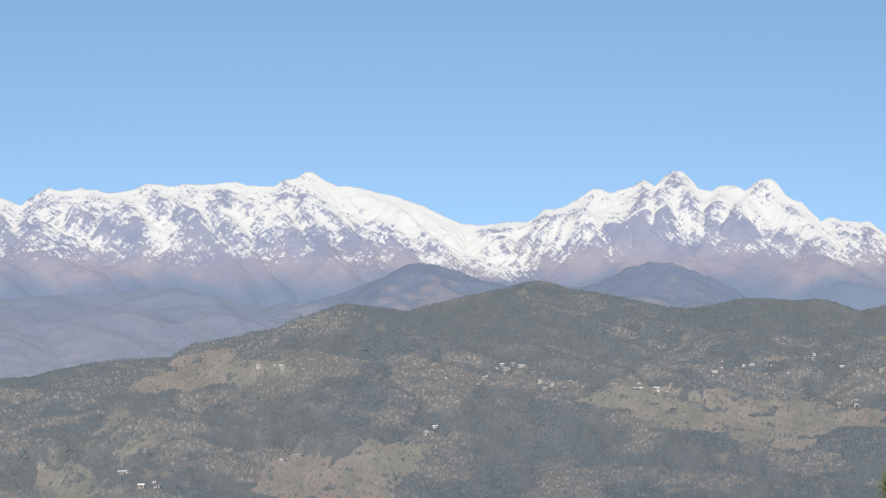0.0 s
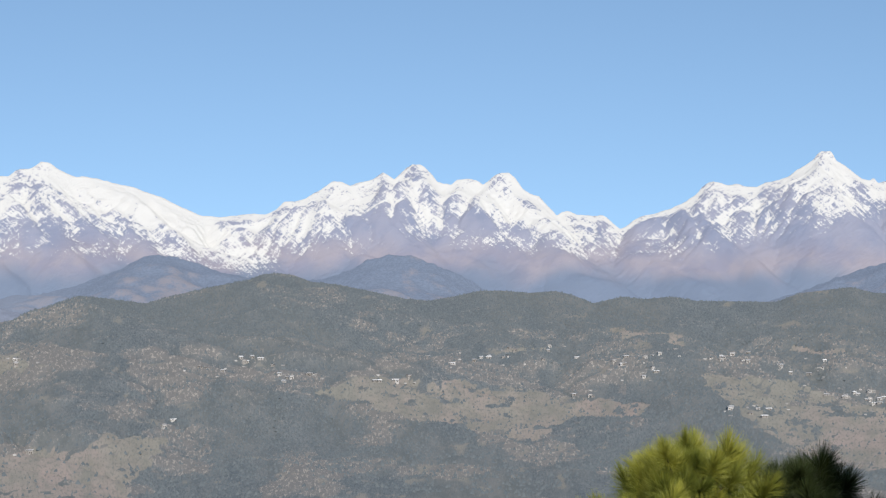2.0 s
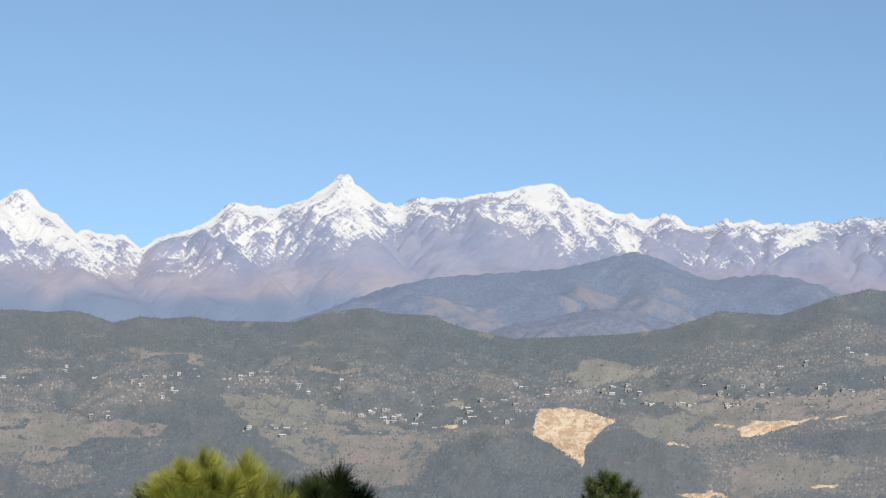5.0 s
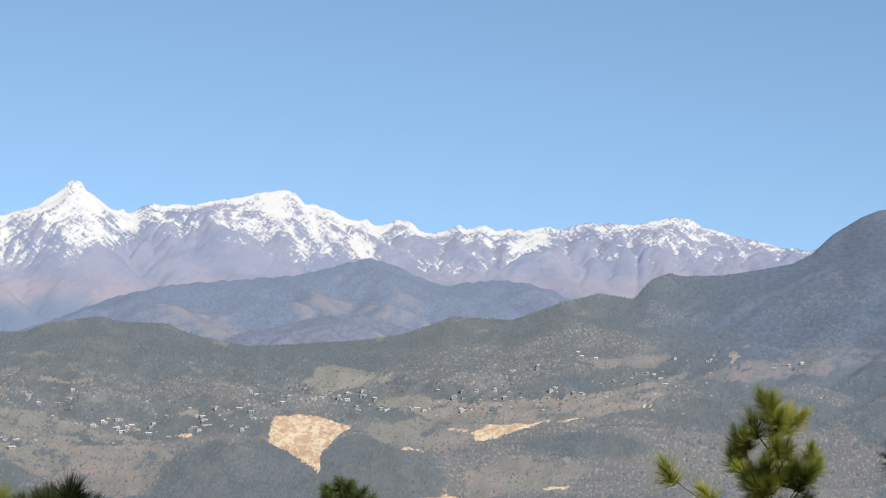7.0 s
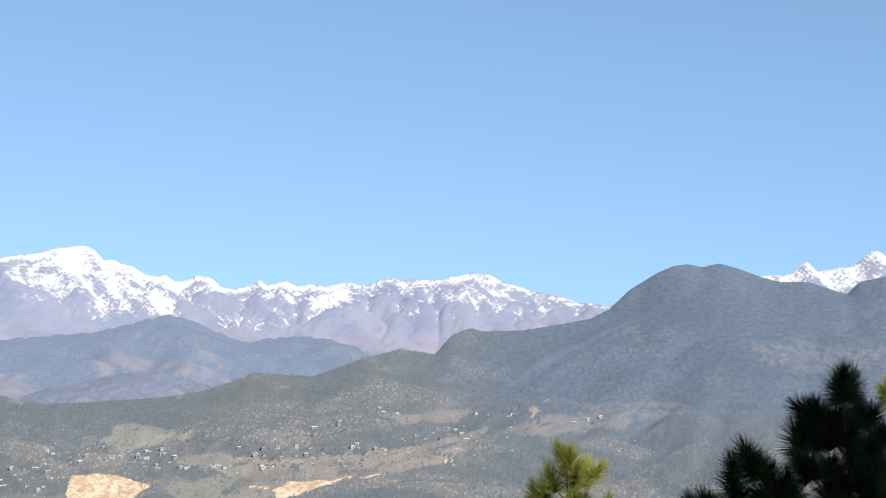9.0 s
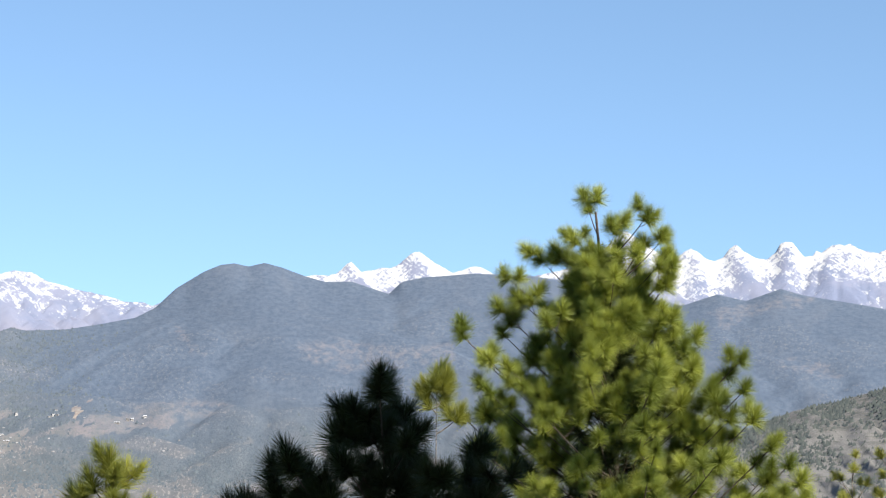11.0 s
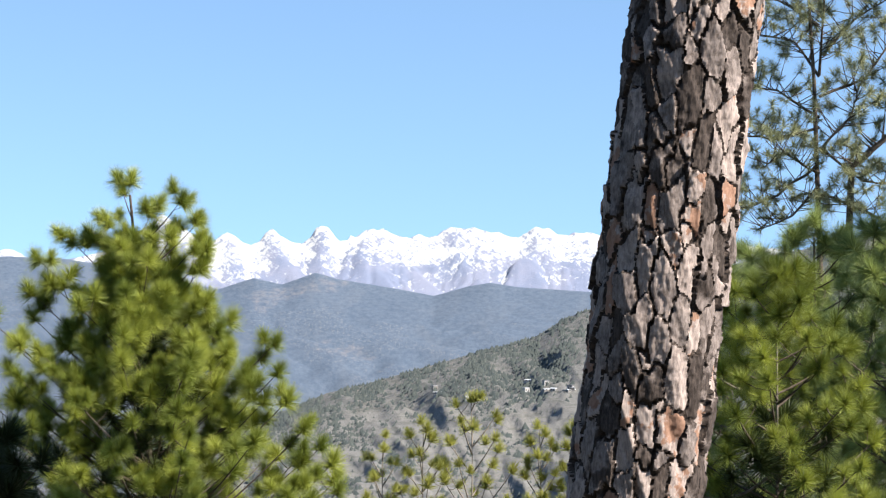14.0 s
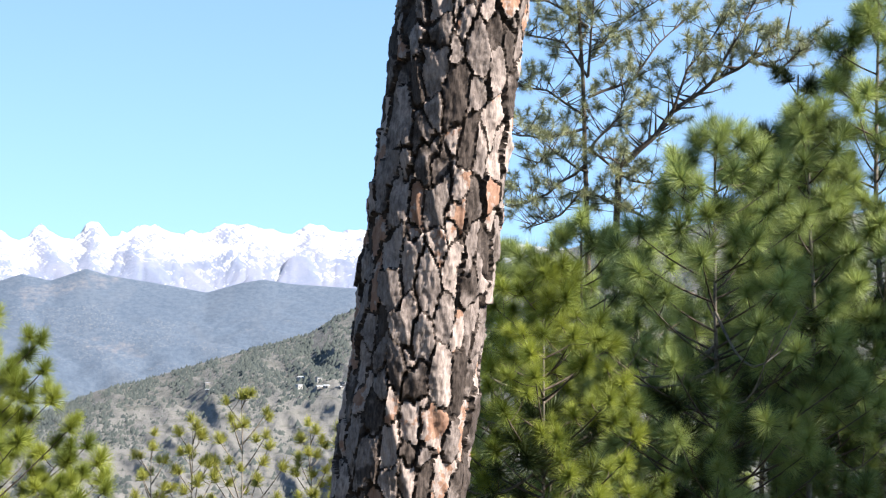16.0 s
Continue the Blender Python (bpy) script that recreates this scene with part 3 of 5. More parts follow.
def snow_range():
    b = np.arange(-15.5, 82, 0.047)
    s = np.linspace(0, 1, 140)
    B, S = np.meshgrid(b, s)
    near, far = 4150.0, 4580.0
    D = near + (far - near) * S
    foot = near * tan(-2.6)
    edge_top = snow_crest(B) + 0.012 * fbm(B * 7, B * 0, 4, 3)
    drift = (1 - S) * (3.2 * fbm(B * 0.45, S * 1.6, 4, 27) + 1.2 * np.sin(B * 0.9))
    peak = far * tan(eased(snow_crest, B + drift, S, 1.2, np.interp(B, [26, 44], [0.35, 0.6])) + 0.012 * fbm(B * 7, B * 0, 4, 3) * smooth(0.95, 1, S))
    Z = foot + (peak - foot) * np.power(S, 1.15)
    wb = B + 0.5 * fbm(B * 0.7, S * 3, 3, 21)
    across = np.radians(wb) * 4400
    rough = 26 * ridged(across / 190 + S * 1.5, S * 2.2 + wb * 0.2, 4, 15, 0.5) + 9 * fbm(across / 30, S * 14, 4, 16, 0.6)
    calm = np.interp(B, [38, 46], [1.0, 0.35])
    Z = Z + rough * calm * smooth(0.0, 0.25, S) * smooth(1.0, 0.8, S)
    Z = eroded(Z, 3.2, 2.9, 0.011, 44, 0.05)
    # lower slopes and the east are smoothed, softening their shade as haze does
    Z = Z + (blurred(Z, 7) - Z) * np.maximum(smooth(0.82, 0.5, S) * 0.82, 0.5 * (1 - calm))
    strata = ridged(across / 60 + S * 13, S * 22 - across / 95, 4, 18, 0.55)
    Z = Z + 2.4 * calm * (strata - 0.6) * smooth(0.3, 0.6, S) * smooth(1.0, 0.93, S)
    margin = (1 - S) * 45
    Z = np.minimum(Z, D * tan(edge_top) - margin)
    Z[-1] = far * tan(edge_top[-1])
    height = np.degrees(np.arctan2(Z, D))
    line = crest(SNOW_LINE)(B) + 0.3
    hollow = np.clip((blurred(Z, 4) - Z) / 3.0, -1, 1) + 0.8 * np.clip((blurred(Z, 13) - Z) / 9.0, -1, 1)
    east = np.clip(-np.gradient(blurred(Z, 2), axis=1) / 4.0, -1, 1)
    fallen = fbm(across / 34 + S * 6, S * 40 - across / 60, 5, 23, 0.68)
    streaks = np.abs(fbm(across / 15 + S * 16, S * 44 - across / 40, 4, 123, 0.62))
    above = height - line + 0.13 * fbm(wb * 1.6, height * 3, 4, 24)
    faces = faces_of(B + 0.12 * fbm(B * 2, S * 14, 3, 26), height + 0.07 * fbm(B * 2 + 9, S * 14, 3, 28))
    cover = 1.0 * np.clip(above, -1.2, 0.9) - 0.22 + 0.36 * hollow + 0.34 * east + 0.34 * fallen + 0.8 * (streaks - 0.3) + 0.7 * faces
    cover = cover + 0.75 * smooth(0.22, 0.0, edge_top - height) - 0.15 * smooth(43, 46, B) - 0.45 * smooth(2.1, 1.4, height) * smooth(53, 57, B) - 0.3 * smooth(25.5, 28, B) * smooth(41, 39, B)
    cover = np.minimum(cover, 2.6 * (above + 0.28))
    tail = np.stack([far * tan(edge_top[-1]) - 4, far * tan(edge_top[-1]) - 30])
    behind = np.array([[far + 4], [far + 30]]) * np.ones_like(tail)
    grow = lambda v: np.concatenate([v, v[-1:], v[-1:]])
    me = mesh_of("snow_range", polar(grow(B), np.concatenate([D, behind]), EYE + np.concatenate([Z, tail])), grid_faces(len(s) + 2, len(b)),
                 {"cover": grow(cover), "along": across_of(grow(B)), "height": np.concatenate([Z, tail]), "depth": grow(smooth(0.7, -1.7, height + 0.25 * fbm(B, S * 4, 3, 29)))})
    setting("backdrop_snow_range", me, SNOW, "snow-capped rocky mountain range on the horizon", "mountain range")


def ridge(name, top_of, near, far, low, seed, amp, label):
    lo, hi = (-17, 42) if name.endswith("blue_ridge") else (-17, 36)
    b = np.arange(lo, hi, 0.08)
    s = np.linspace(0, 1, 72)
    B, S = np.meshgrid(b, s)
    shift = (1 - S) * 2.5 * fbm(B * 0.4, S * 1.5, 3, seed + 5)
    top = eased(top_of, B + shift, S, 1.8, 0.45) + 0.03 * fbm(B * 6, B * 0, 4, seed) * smooth(0.9, 1, S)
    D = near + (far - near) * S
    foot, peak = near * tan(low), far * tan(top)
    wb = B + 0.6 * fbm(B * 0.5, S * 2, 3, seed + 1)
    across = np.radians(wb) * D
    spur = ridged(across / 150 + S, D / 190, 5, seed + 2)
    Z = foot + (peak - foot) * S ** 0.9 + (amp * (spur - 0.2) + 3 * fbm(across / 18, S * 14, 3, seed + 3)) * np.clip(S * 4, 0, 1) * np.clip((1 - S) * 5, 0, 1)
    Z = Z + (eroded(Z, 4.0, (far - near) / 72, 0.008, 40, 0.08) - Z) * smooth(1.0, 0.93, S)
    hollow = np.clip((blurred(Z, 4) - Z) / 2.5, -1, 1)
    east = np.clip(-np.gradient(blurred(Z, 2), axis=1) / 3.0, -1, 1)
    Z = np.concatenate([Z, Z[-1:] - 5, Z[-1:] - 40])
    D = np.concatenate([D, D[-1:] + 12, D[-1:] + 60])
    cover = 0.35 + 0.45 * fbm(wb * 0.5, S * 2, 3, seed + 9) - 0.6 * smooth(0.55, 1, S) - 0.25 * hollow + 0.2 * east
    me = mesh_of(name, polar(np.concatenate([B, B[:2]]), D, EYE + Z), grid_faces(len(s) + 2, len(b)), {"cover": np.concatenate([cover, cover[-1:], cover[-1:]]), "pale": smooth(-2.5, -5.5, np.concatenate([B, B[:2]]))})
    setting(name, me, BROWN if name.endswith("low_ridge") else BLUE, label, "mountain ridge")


# outlines of fields, quarries and wooded knolls: bearing and height in degrees
QUARRY = [(24.39, -4.48), (24.55, -4.15), (25.29, -4.08), (25.95, -4.17), (26.78, -4.43), (26.32, -4.77), (25.88, -5.19), (25.84, -5.76), (25.48, -5.52), (24.89, -5.13), (24.36, -4.89)]
QUARRY_EAST = [(30.30, -4.56), (30.80, -4.34), (31.87, -4.30), (32.86, -4.07), (31.87, -4.41), (31.13, -4.68), (30.39, -4.80)]
KNOLL_WEST = [(21.01, -6.26), (21.58, -5.35), (22.82, -4.84), (24.23, -4.86), (25.06, -5.32), (25.78, -5.88), (25.82, -6.69), (25.34, -7.16), (21.03, -7.24)]
KNOLL_EAST = [(25.91, -5.84), (25.97, -5.35), (26.37, -4.82), (26.87, -4.59), (27.44, -4.74), (28.27, -5.05), (29.09, -5.27), (29.59, -5.91), (29.27, -6.60), (29.11, -7.06), (25.93, -7.15)]
KNOLL_FAR = [(14.71, -3.83), (15.37, -4.10), (16.03, -4.67), (16.67, -5.32), (16.54, -5.68), (15.39, -5.52), (14.24, -5.36), (13.43, -5.53), (13.75, -5.01), (14.39, -4.60)]
MEADOW = [(15.20, -3.82), (16.68, -3.84), (18.00, -4.08), (19.33, -4.56), (21.33, -4.94), (21.50, -5.27), (21.01, -6.01), (20.35, -6.46), (18.70, -6.29), (17.03, -5.48), (16.61, -5.07), (15.86, -4.51)]
LONG_FIELD = [(3.78, -4.38), (5.27, -3.97), (8.10, -4.07), (10.25, -4.36), (12.07, -4.59), (13.71, -4.73), (13.55, -5.06), (11.58, -5.09), (10.92, -5.42), (10.26, -5.76), (8.60, -5.52), (7.43, -5.20), (6.60, -5.12), (5.27, -4.79), (3.95, -4.55)]
LOW_FIELD = [(-5.20, -6.16), (-4.21, -5.92), (-3.05, -6.18), (-2.39, -5.61), (-1.39, -5.58), (-0.40, -5.77), (-0.73, -6.43), (-1.56, -7.08), (-1.73, -7.57), (-5.03, -7.55), (-5.53, -6.89)]
BARE_SPUR = [(-9.20, -4.07), (-7.82, -3.27), (-6.68, -2.87), (-6.02, -2.95), (-6.35, -3.28), (-4.70, -3.29), (-4.37, -3.62), (-6.02, -3.94), (-7.50, -4.09), (-8.80, -4.16)]
BARE_A = [(-10.25, -5.39), (-9.44, -4.64), (-9.09, -4.73), (-9.93, -5.40)]
BARE_B = [(-9.85, -6.05), (-8.47, -5.19), (-8.44, -5.55), (-9.44, -6.13)]
BARE_C = [(-11.85, -6.30), (-10.89, -6.08), (-9.77, -6.66), (-9.77, -7.47), (-11.69, -7.42)]
STRIP = [(27.10, -3.68), (28.57, -3.49), (30.04, -3.70), (31.82, -3.57), (34.49, -3.30), (34.50, -3.79), (31.83, -4.30), (30.21, -4.30), (28.58, -3.98)]
VALLEY = [(27.08, -4.49), (29.05, -3.99), (30.38, -4.14), (32.86, -3.71), (34.68, -3.24), (36.65, -2.72), (36.41, -3.09), (35.34, -3.76), (33.69, -4.11), (32.87, -4.20), (31.71, -4.46), (30.39, -4.97), (28.74, -5.17), (27.58, -4.98)]
VALLEY_LOW = [(30.23, -5.65), (31.39, -5.37), (33.04, -5.19), (33.71, -5.59), (33.46, -6.24), (30.24, -6.27)]
EAST_FIELD = [(36.90, -2.79), (38.29, -2.41), (39.76, -2.14), (41.86, -1.86), (42.26, -2.05), (40.74, -2.69), (38.62, -2.93)]
SCRUB_SPUR = [(26.73, -3.05), (28.04, -2.18), (29.69, -1.51), (31.02, -1.99), (33.01, -1.68), (34.67, -1.71), (35.33, -2.28), (33.68, -2.83), (30.37, -3.02)]
VALLEY_SCRUB = [(29.07, -5.17), (32.87, -4.37), (36.17, -3.59), (38.63, -3.22), (41.07, -3.83), (42.20, -5.77), (41.88, -6.39), (29.08, -6.61)]
LOW_RIGHT = [(30.08, -6.54), (30.40, -6.05), (31.53, -5.69), (32.81, -5.73), (33.29, -5.87), (32.49, -6.14), (30.73, -6.44), (30.57, -6.85), (28.62, -6.91), (28.45, -6.59)]
CLIFF = [(56.22, 0.72), (56.88, 0.93), (57.71, 0.98), (58.54, 1.27), (59.12, 1.07), (58.95, 0.66), (58.21, 0.82), (57.38, 0.48), (56.72, 0.06)]
CLIFF_FIELD = [(58.05, -0.79), (58.55, -0.59), (59.54, -0.71), (60.29, -1.15), (59.55, -1.24), (58.63, -1.05)]
RED_SLOPE = [(44.05, -0.22), (44.96, -0.06), (46.13, -0.18), (47.29, -0.38), (48.94, -0.17), (49.10, -0.83), (47.62, -1.00), (45.63, -1.10), (44.47, -0.85)]
RED_GULLY = [(40.71, 0.26), (40.99, 0.21), (41.57, -0.53), (41.32, -0.70), (40.83, -0.20)]
TERRACE_EAST = [(38.87, -2.51), (39.69, -2.10), (41.17, -1.85), (42.41, -2.05), (41.83, -2.35), (40.51, -2.68), (39.20, -2.71)]
FIELDS = [MEADOW, LONG_FIELD, LOW_FIELD, BARE_SPUR, BARE_A, BARE_B, BARE_C, STRIP, VALLEY, VALLEY_LOW, EAST_FIELD, LOW_RIGHT, CLIFF, CLIFF_FIELD, RED_SLOPE, RED_GULLY, TERRACE_EAST]
SANDS = [QUARRY, QUARRY_EAST]
KNOLLS = [KNOLL_WEST, KNOLL_EAST, KNOLL_FAR]
# small bare plots: bearing, height, half width, half depth in degrees
PLOTS = [(13, -2.8, 1.0, 0.12), (26.5, -2.9, 1.5, 0.25), (22.4, -3.9, 0.7, 0.12), (34.9, -2.4, 0.9, 0.2), (18.5, -3.0, 0.8, 0.15), (9.8, -3.2, 0.9, 0.1), (59.2, 0.9, 0.5, 0.2), (62.5, -3.6, 5, 1.2), (57, -4.0, 3, 0.6), (69, -1.8, 4, 0.8)]
SCARS = [(32.7, -6.1, 0.4, 0.05), (28.5, -5.1, 0.5, 0.03), (21.75, -4.75, 0.35, 0.03), (29.3, -6.5, 0.7, 0.08), (32.8, -4.2, 0.9, 0.025), (30.0, -4.45, 0.4, 0.03), (37.9, -2.25, 0.07, 0.2), (38.15, -2.0, 0.2, 0.05), (35.4, -3.75, 0.3, 0.05)]
WOODED = [(33.8, -4.9, 1.8, 0.35), (38.5, -3.9, 2.5, 0.5), (3.0, -5.2, 2.2, 0.9), (1.5, -2.2, 2.5, 0.8), (20.5, -2.4, 1.8, 0.7), (44, 0.9, 3.0, 0.9), (50, 1.2, 3, 0.5), (62, 0.3, 2.5, 0.5)]
SPURS = [(15.0, 2150, 1.6, 150, 26), (23.3, 1800, 1.9, 130, 34), (28.2, 1800, 2.0, 130, 32), (34.3, 2050, 2.0, 150, 16), (-3, 2500, 3.0, 380, 26), (6, 2050, 4.5, 180, 12), (37.5, 2150, 4.5, 200, 18)]


def patches(B, H, rows):
    best = np.zeros_like(B)
    for b, h, wb, wh in rows:
        r = np.sqrt(((B - b) / wb) ** 2 + ((H - h) / wh) ** 2)
        best = np.maximum(best, smooth(1.35, 0.65, r))
    return best


def inside(B, H, outlines, edge):
    """1 within any of the outlines, falling to 0 over the edge's width in degrees."""
    best = np.zeros_like(B)
    for ring in outlines:
        pts = np.array(ring)
        lo, hi = pts.min(0) - 2 * edge, pts.max(0) + 2 * edge
        near = (B > lo[0]) & (B < hi[0]) & (H > lo[1]) & (H < hi[1])
        if not near.any():
            continue
        x, y = B[near], H[near]
        gap, odd = np.full(x.shape, 9.0), np.zeros(x.shape, bool)
        for (x0, y0), (x1, y1) in zip(pts, np.roll(pts, -1, 0)):
            ex, ey = x1 - x0, y1 - y0
            t = np.clip(((x - x0) * ex + (y - y0) * ey) / (ex * ex + ey * ey + 1e-9), 0, 1)
            gap = np.minimum(gap, np.hypot(x - x0 - t * ex, y - y0 - t * ey))
            odd ^= ((y0 > y) != (y1 > y)) & (x < ex * (y - y0) / (ey + (1e-9 if ey >= 0 else -1e-9)) + x0)
        best[near] = np.maximum(best[near], smooth(-edge, edge, np.where(odd, gap, -gap)))
    return best


def hill_distance(B):
    return np.interp(B, [-18, -8, 0, 20, 33, 36, 41, 52, 90], [2350, 2700, 3000, 3050, 3150, 3500, 3850, 3950, 3950])


def hill_shape(B, S):
    shift = (1 - np.clip(S, 0, 1)) * 5.0 * fbm(B * 0.35, S * 2, 3, 37)
    top = eased(hill_crest, B + shift, S, 3.0, np.interp(B, [28, 36], [0.7, 0.9]))
    near, far = 1150.0, hill_distance(B)
    D = near + (far - near) * S
    floor = -165.0 - 20 * smooth(0.0, 0.25, S) + 12 * fbm(B * 0.25, S * 3, 3, 31)
    peak = far * tan(top)
    start = np.interp(B, [-18, -8, -2, 4, 12, 24, 34, 42, 90], [0.05, 0.10, 0.2, 0.42, 0.55, 0.58, 0.54, 0.42, 0.38])
    rise = np.clip((S - start) / (1 - start), 0, 1)
    up = np.where(S <= 1, 0.35 * rise + 0.65 * rise ** 1.5, 1 - (S - 1) * 3)
    wb = B + 0.8 * fbm(B * 0.4, S * 3, 3, 33)
    spur = ridged(np.radians(wb) * D / 230 + S, D / 260, 5, 35)
    hold = np.clip((1 - S) * 5, 0, 1) * (0.25 + 0.75 * np.clip(rise * 4, 0, 1))
    Z = floor + (peak - floor) * up + hold * np.interp(B, [30, 42, 50, 56], [18, 14, 11, 5]) * (spur - 0.25)
    for b, d, wb_, wd, h in SPURS:
        Z = Z + np.clip((1 - S) * 5, 0, 1) * h * np.exp(-((B - b) / wb_) ** 2 - ((D - d) / wd) ** 2)
    Z = Z + 2.5 * hold * fbm(np.radians(wb) * D / 22, D / 30, 3, 39)
    return D, Z


HILL_B, HILL_S = np.arange(-17, 90, 0.085), np.linspace(0, 1, 190)
HILL_BASE = hill_shape(*np.meshgrid(HILL_B, HILL_S))[1]
HILL_Z = eroded(HILL_BASE, 3.2, 10.0, 0.011, 46, 0.05, 4)
HILL_Z = HILL_Z + (HILL_BASE - HILL_Z) * smooth(0.95, 1.0, HILL_S)[:, None]
HILL_Z = np.maximum(HILL_Z, blurred(HILL_Z, 5) - 5)
HILL_Z = HILL_Z + (blurred(HILL_Z, 2) - HILL_Z) * 0.7 * smooth(31, 36, HILL_B)[None] * smooth(1.0, 0.96, HILL_S)[:, None]
HILL_HOLLOW = np.clip((blurred(HILL_Z, 4) - HILL_Z) / 2.5, -1, 1)


def on_grid(grid, B, S):
    x, y = np.clip((B - HILL_B[0]) / 0.085, 0, len(HILL_B) - 1.001), np.clip(S, 0, 1) * (len(HILL_S) - 1.001)
    i, j = y.astype(int), x.astype(int)
    fx, fy = x - j, y - i
    return (grid[i, j] * (1 - fx) + grid[i, j + 1] * fx) * (1 - fy) + (grid[i + 1, j] * (1 - fx) + grid[i + 1, j + 1] * fx) * fy


def hill_surface(B, S):
    return 1150.0 + (hill_distance(B) - 1150.0) * S, on_grid(HILL_Z, B, S)


def slope_surface(B, S):
    top = crest(SLOPE_CREST)(B)
    D = 900 + 1100 * S
    foot = 900 * tan(np.interp(B, [53, 60, 70, 90], [-8.0, -8.4, -8.0, -6.0]))
    up = np.where(S <= 1, 0.6 * S + 0.4 * S * S, 1 - (S - 1) * 3)
    peak = 2000 * tan(top)
    spur = ridged(B * 0.5 + S * 2, S * 3, 5, 45)
    Z = foot + (peak - foot) * up + 7 * np.clip((1 - S) * 5, 0, 1) * np.clip(S * 4, 0, 1) * (spur - 0.2)
    step = 2.0
    t = Z / step
    stepped = (np.floor(t) + smooth(0.55, 0.95, t - np.floor(t))) * step
    return D, Z + (stepped - Z) * 0.85 * smooth(0.8, 0.6, S)


def terraced(Z, mask, step=3.2):
    t = Z / step
    return Z + mask * 0.8 * ((np.floor(t) + smooth(0.5, 0.95, t - np.floor(t))) * step - Z)


def scrub_of(B, H):
    dense = smooth(4, 9, B) * smooth(-1.1, -0.5, H - hill_crest(B))
    return np.clip(smooth(0.02, 0.4, fbm(B * 0.55 + 3, H * 1.8, 5, 65)) - dense + inside(B, H, [SCRUB_SPUR, VALLEY_SCRUB], 0.3), 0, 1) * (1 - patches(B, H, WOODED)) * (1 - inside(B, H, KNOLLS, 0.1))


def cover_of(B, D, Z):
    H = np.degrees(np.arctan2(Z, D))
    W, V = B + 0.75 * fbm(B * 0.9, H * 2.4, 5, 51), H + 0.26 * fbm(B * 0.8, H * 2.4, 5, 57)
    w, v = B + 0.16 * fbm(B * 2.6, H * 6, 4, 51), H + 0.07 * fbm(B * 2.4, H * 6, 4, 57)
    loose = 0.44 * smooth(0.35, 0.9, fbm(B * 1.7, H * 5, 4, 61))
    groves = 0.75 * smooth(0.42, 0.62, fbm(B * 2.1, H * 6.5, 4, 63))
    open_ground = np.maximum(inside(w, v, FIELDS, 0.07) * (1 - groves), patches(W, V, PLOTS))
    field = np.maximum(open_ground, loose) * (1 - inside(w, v, KNOLLS, 0.06)) * (1 - patches(W, V, WOODED))
    return field, np.maximum(inside(B + 0.4 * (w - B), H + 0.4 * (v - H), SANDS, 0.04), patches(w, v, SCARS))


def hills():
    s = np.concatenate([[-0.03], HILL_S, [1.02, 1.1]])
    B, S = np.meshgrid(HILL_B, s)
    D = 1150.0 + (hill_distance(B) - 1150.0) * S
    top = HILL_Z[-1]
    Z = np.concatenate([HILL_Z[:1], HILL_Z, [top - 12, top - 80]])
    hollow = np.concatenate([HILL_HOLLOW[:1], HILL_HOLLOW, HILL_HOLLOW[-1:], HILL_HOLLOW[-1:]])
    field, sand = cover_of(B, D, Z)
    Z = np.where(S < 0, -280.0, terraced(Z, field * smooth(1, 0.96, S)))
    # the painted haze grows eastwards and with distance
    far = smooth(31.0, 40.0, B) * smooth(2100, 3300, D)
    scrub = np.clip(scrub_of(B, np.degrees(np.arctan2(Z, D))) - 0.55 * hollow, 0, 1)
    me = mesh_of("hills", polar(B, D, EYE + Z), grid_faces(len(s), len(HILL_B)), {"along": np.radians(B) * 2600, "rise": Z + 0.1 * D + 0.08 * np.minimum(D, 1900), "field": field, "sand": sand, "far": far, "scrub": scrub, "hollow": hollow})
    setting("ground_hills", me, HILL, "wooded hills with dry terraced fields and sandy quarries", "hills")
    b = np.concatenate([np.arange(53, 71, 0.06), np.arange(71, 92, 0.3)])
    s = np.concatenate([np.linspace(0, 1, 170), [1.02, 1.1]])
    B, S = np.meshgrid(b, s)
    D, Z = slope_surface(B, S)
    field, sand = cover_of(B, D, Z)
    me = mesh_of("slope", polar(B, D, EYE + Z), grid_faces(len(s), len(b)), {"field": np.clip(field + 0.6 * smooth(0.72, 0.55, S), 0, 1)})
    setting("ground_slope", me, SLOPE, "dry terraced hillside with scattered trees", "hillside")


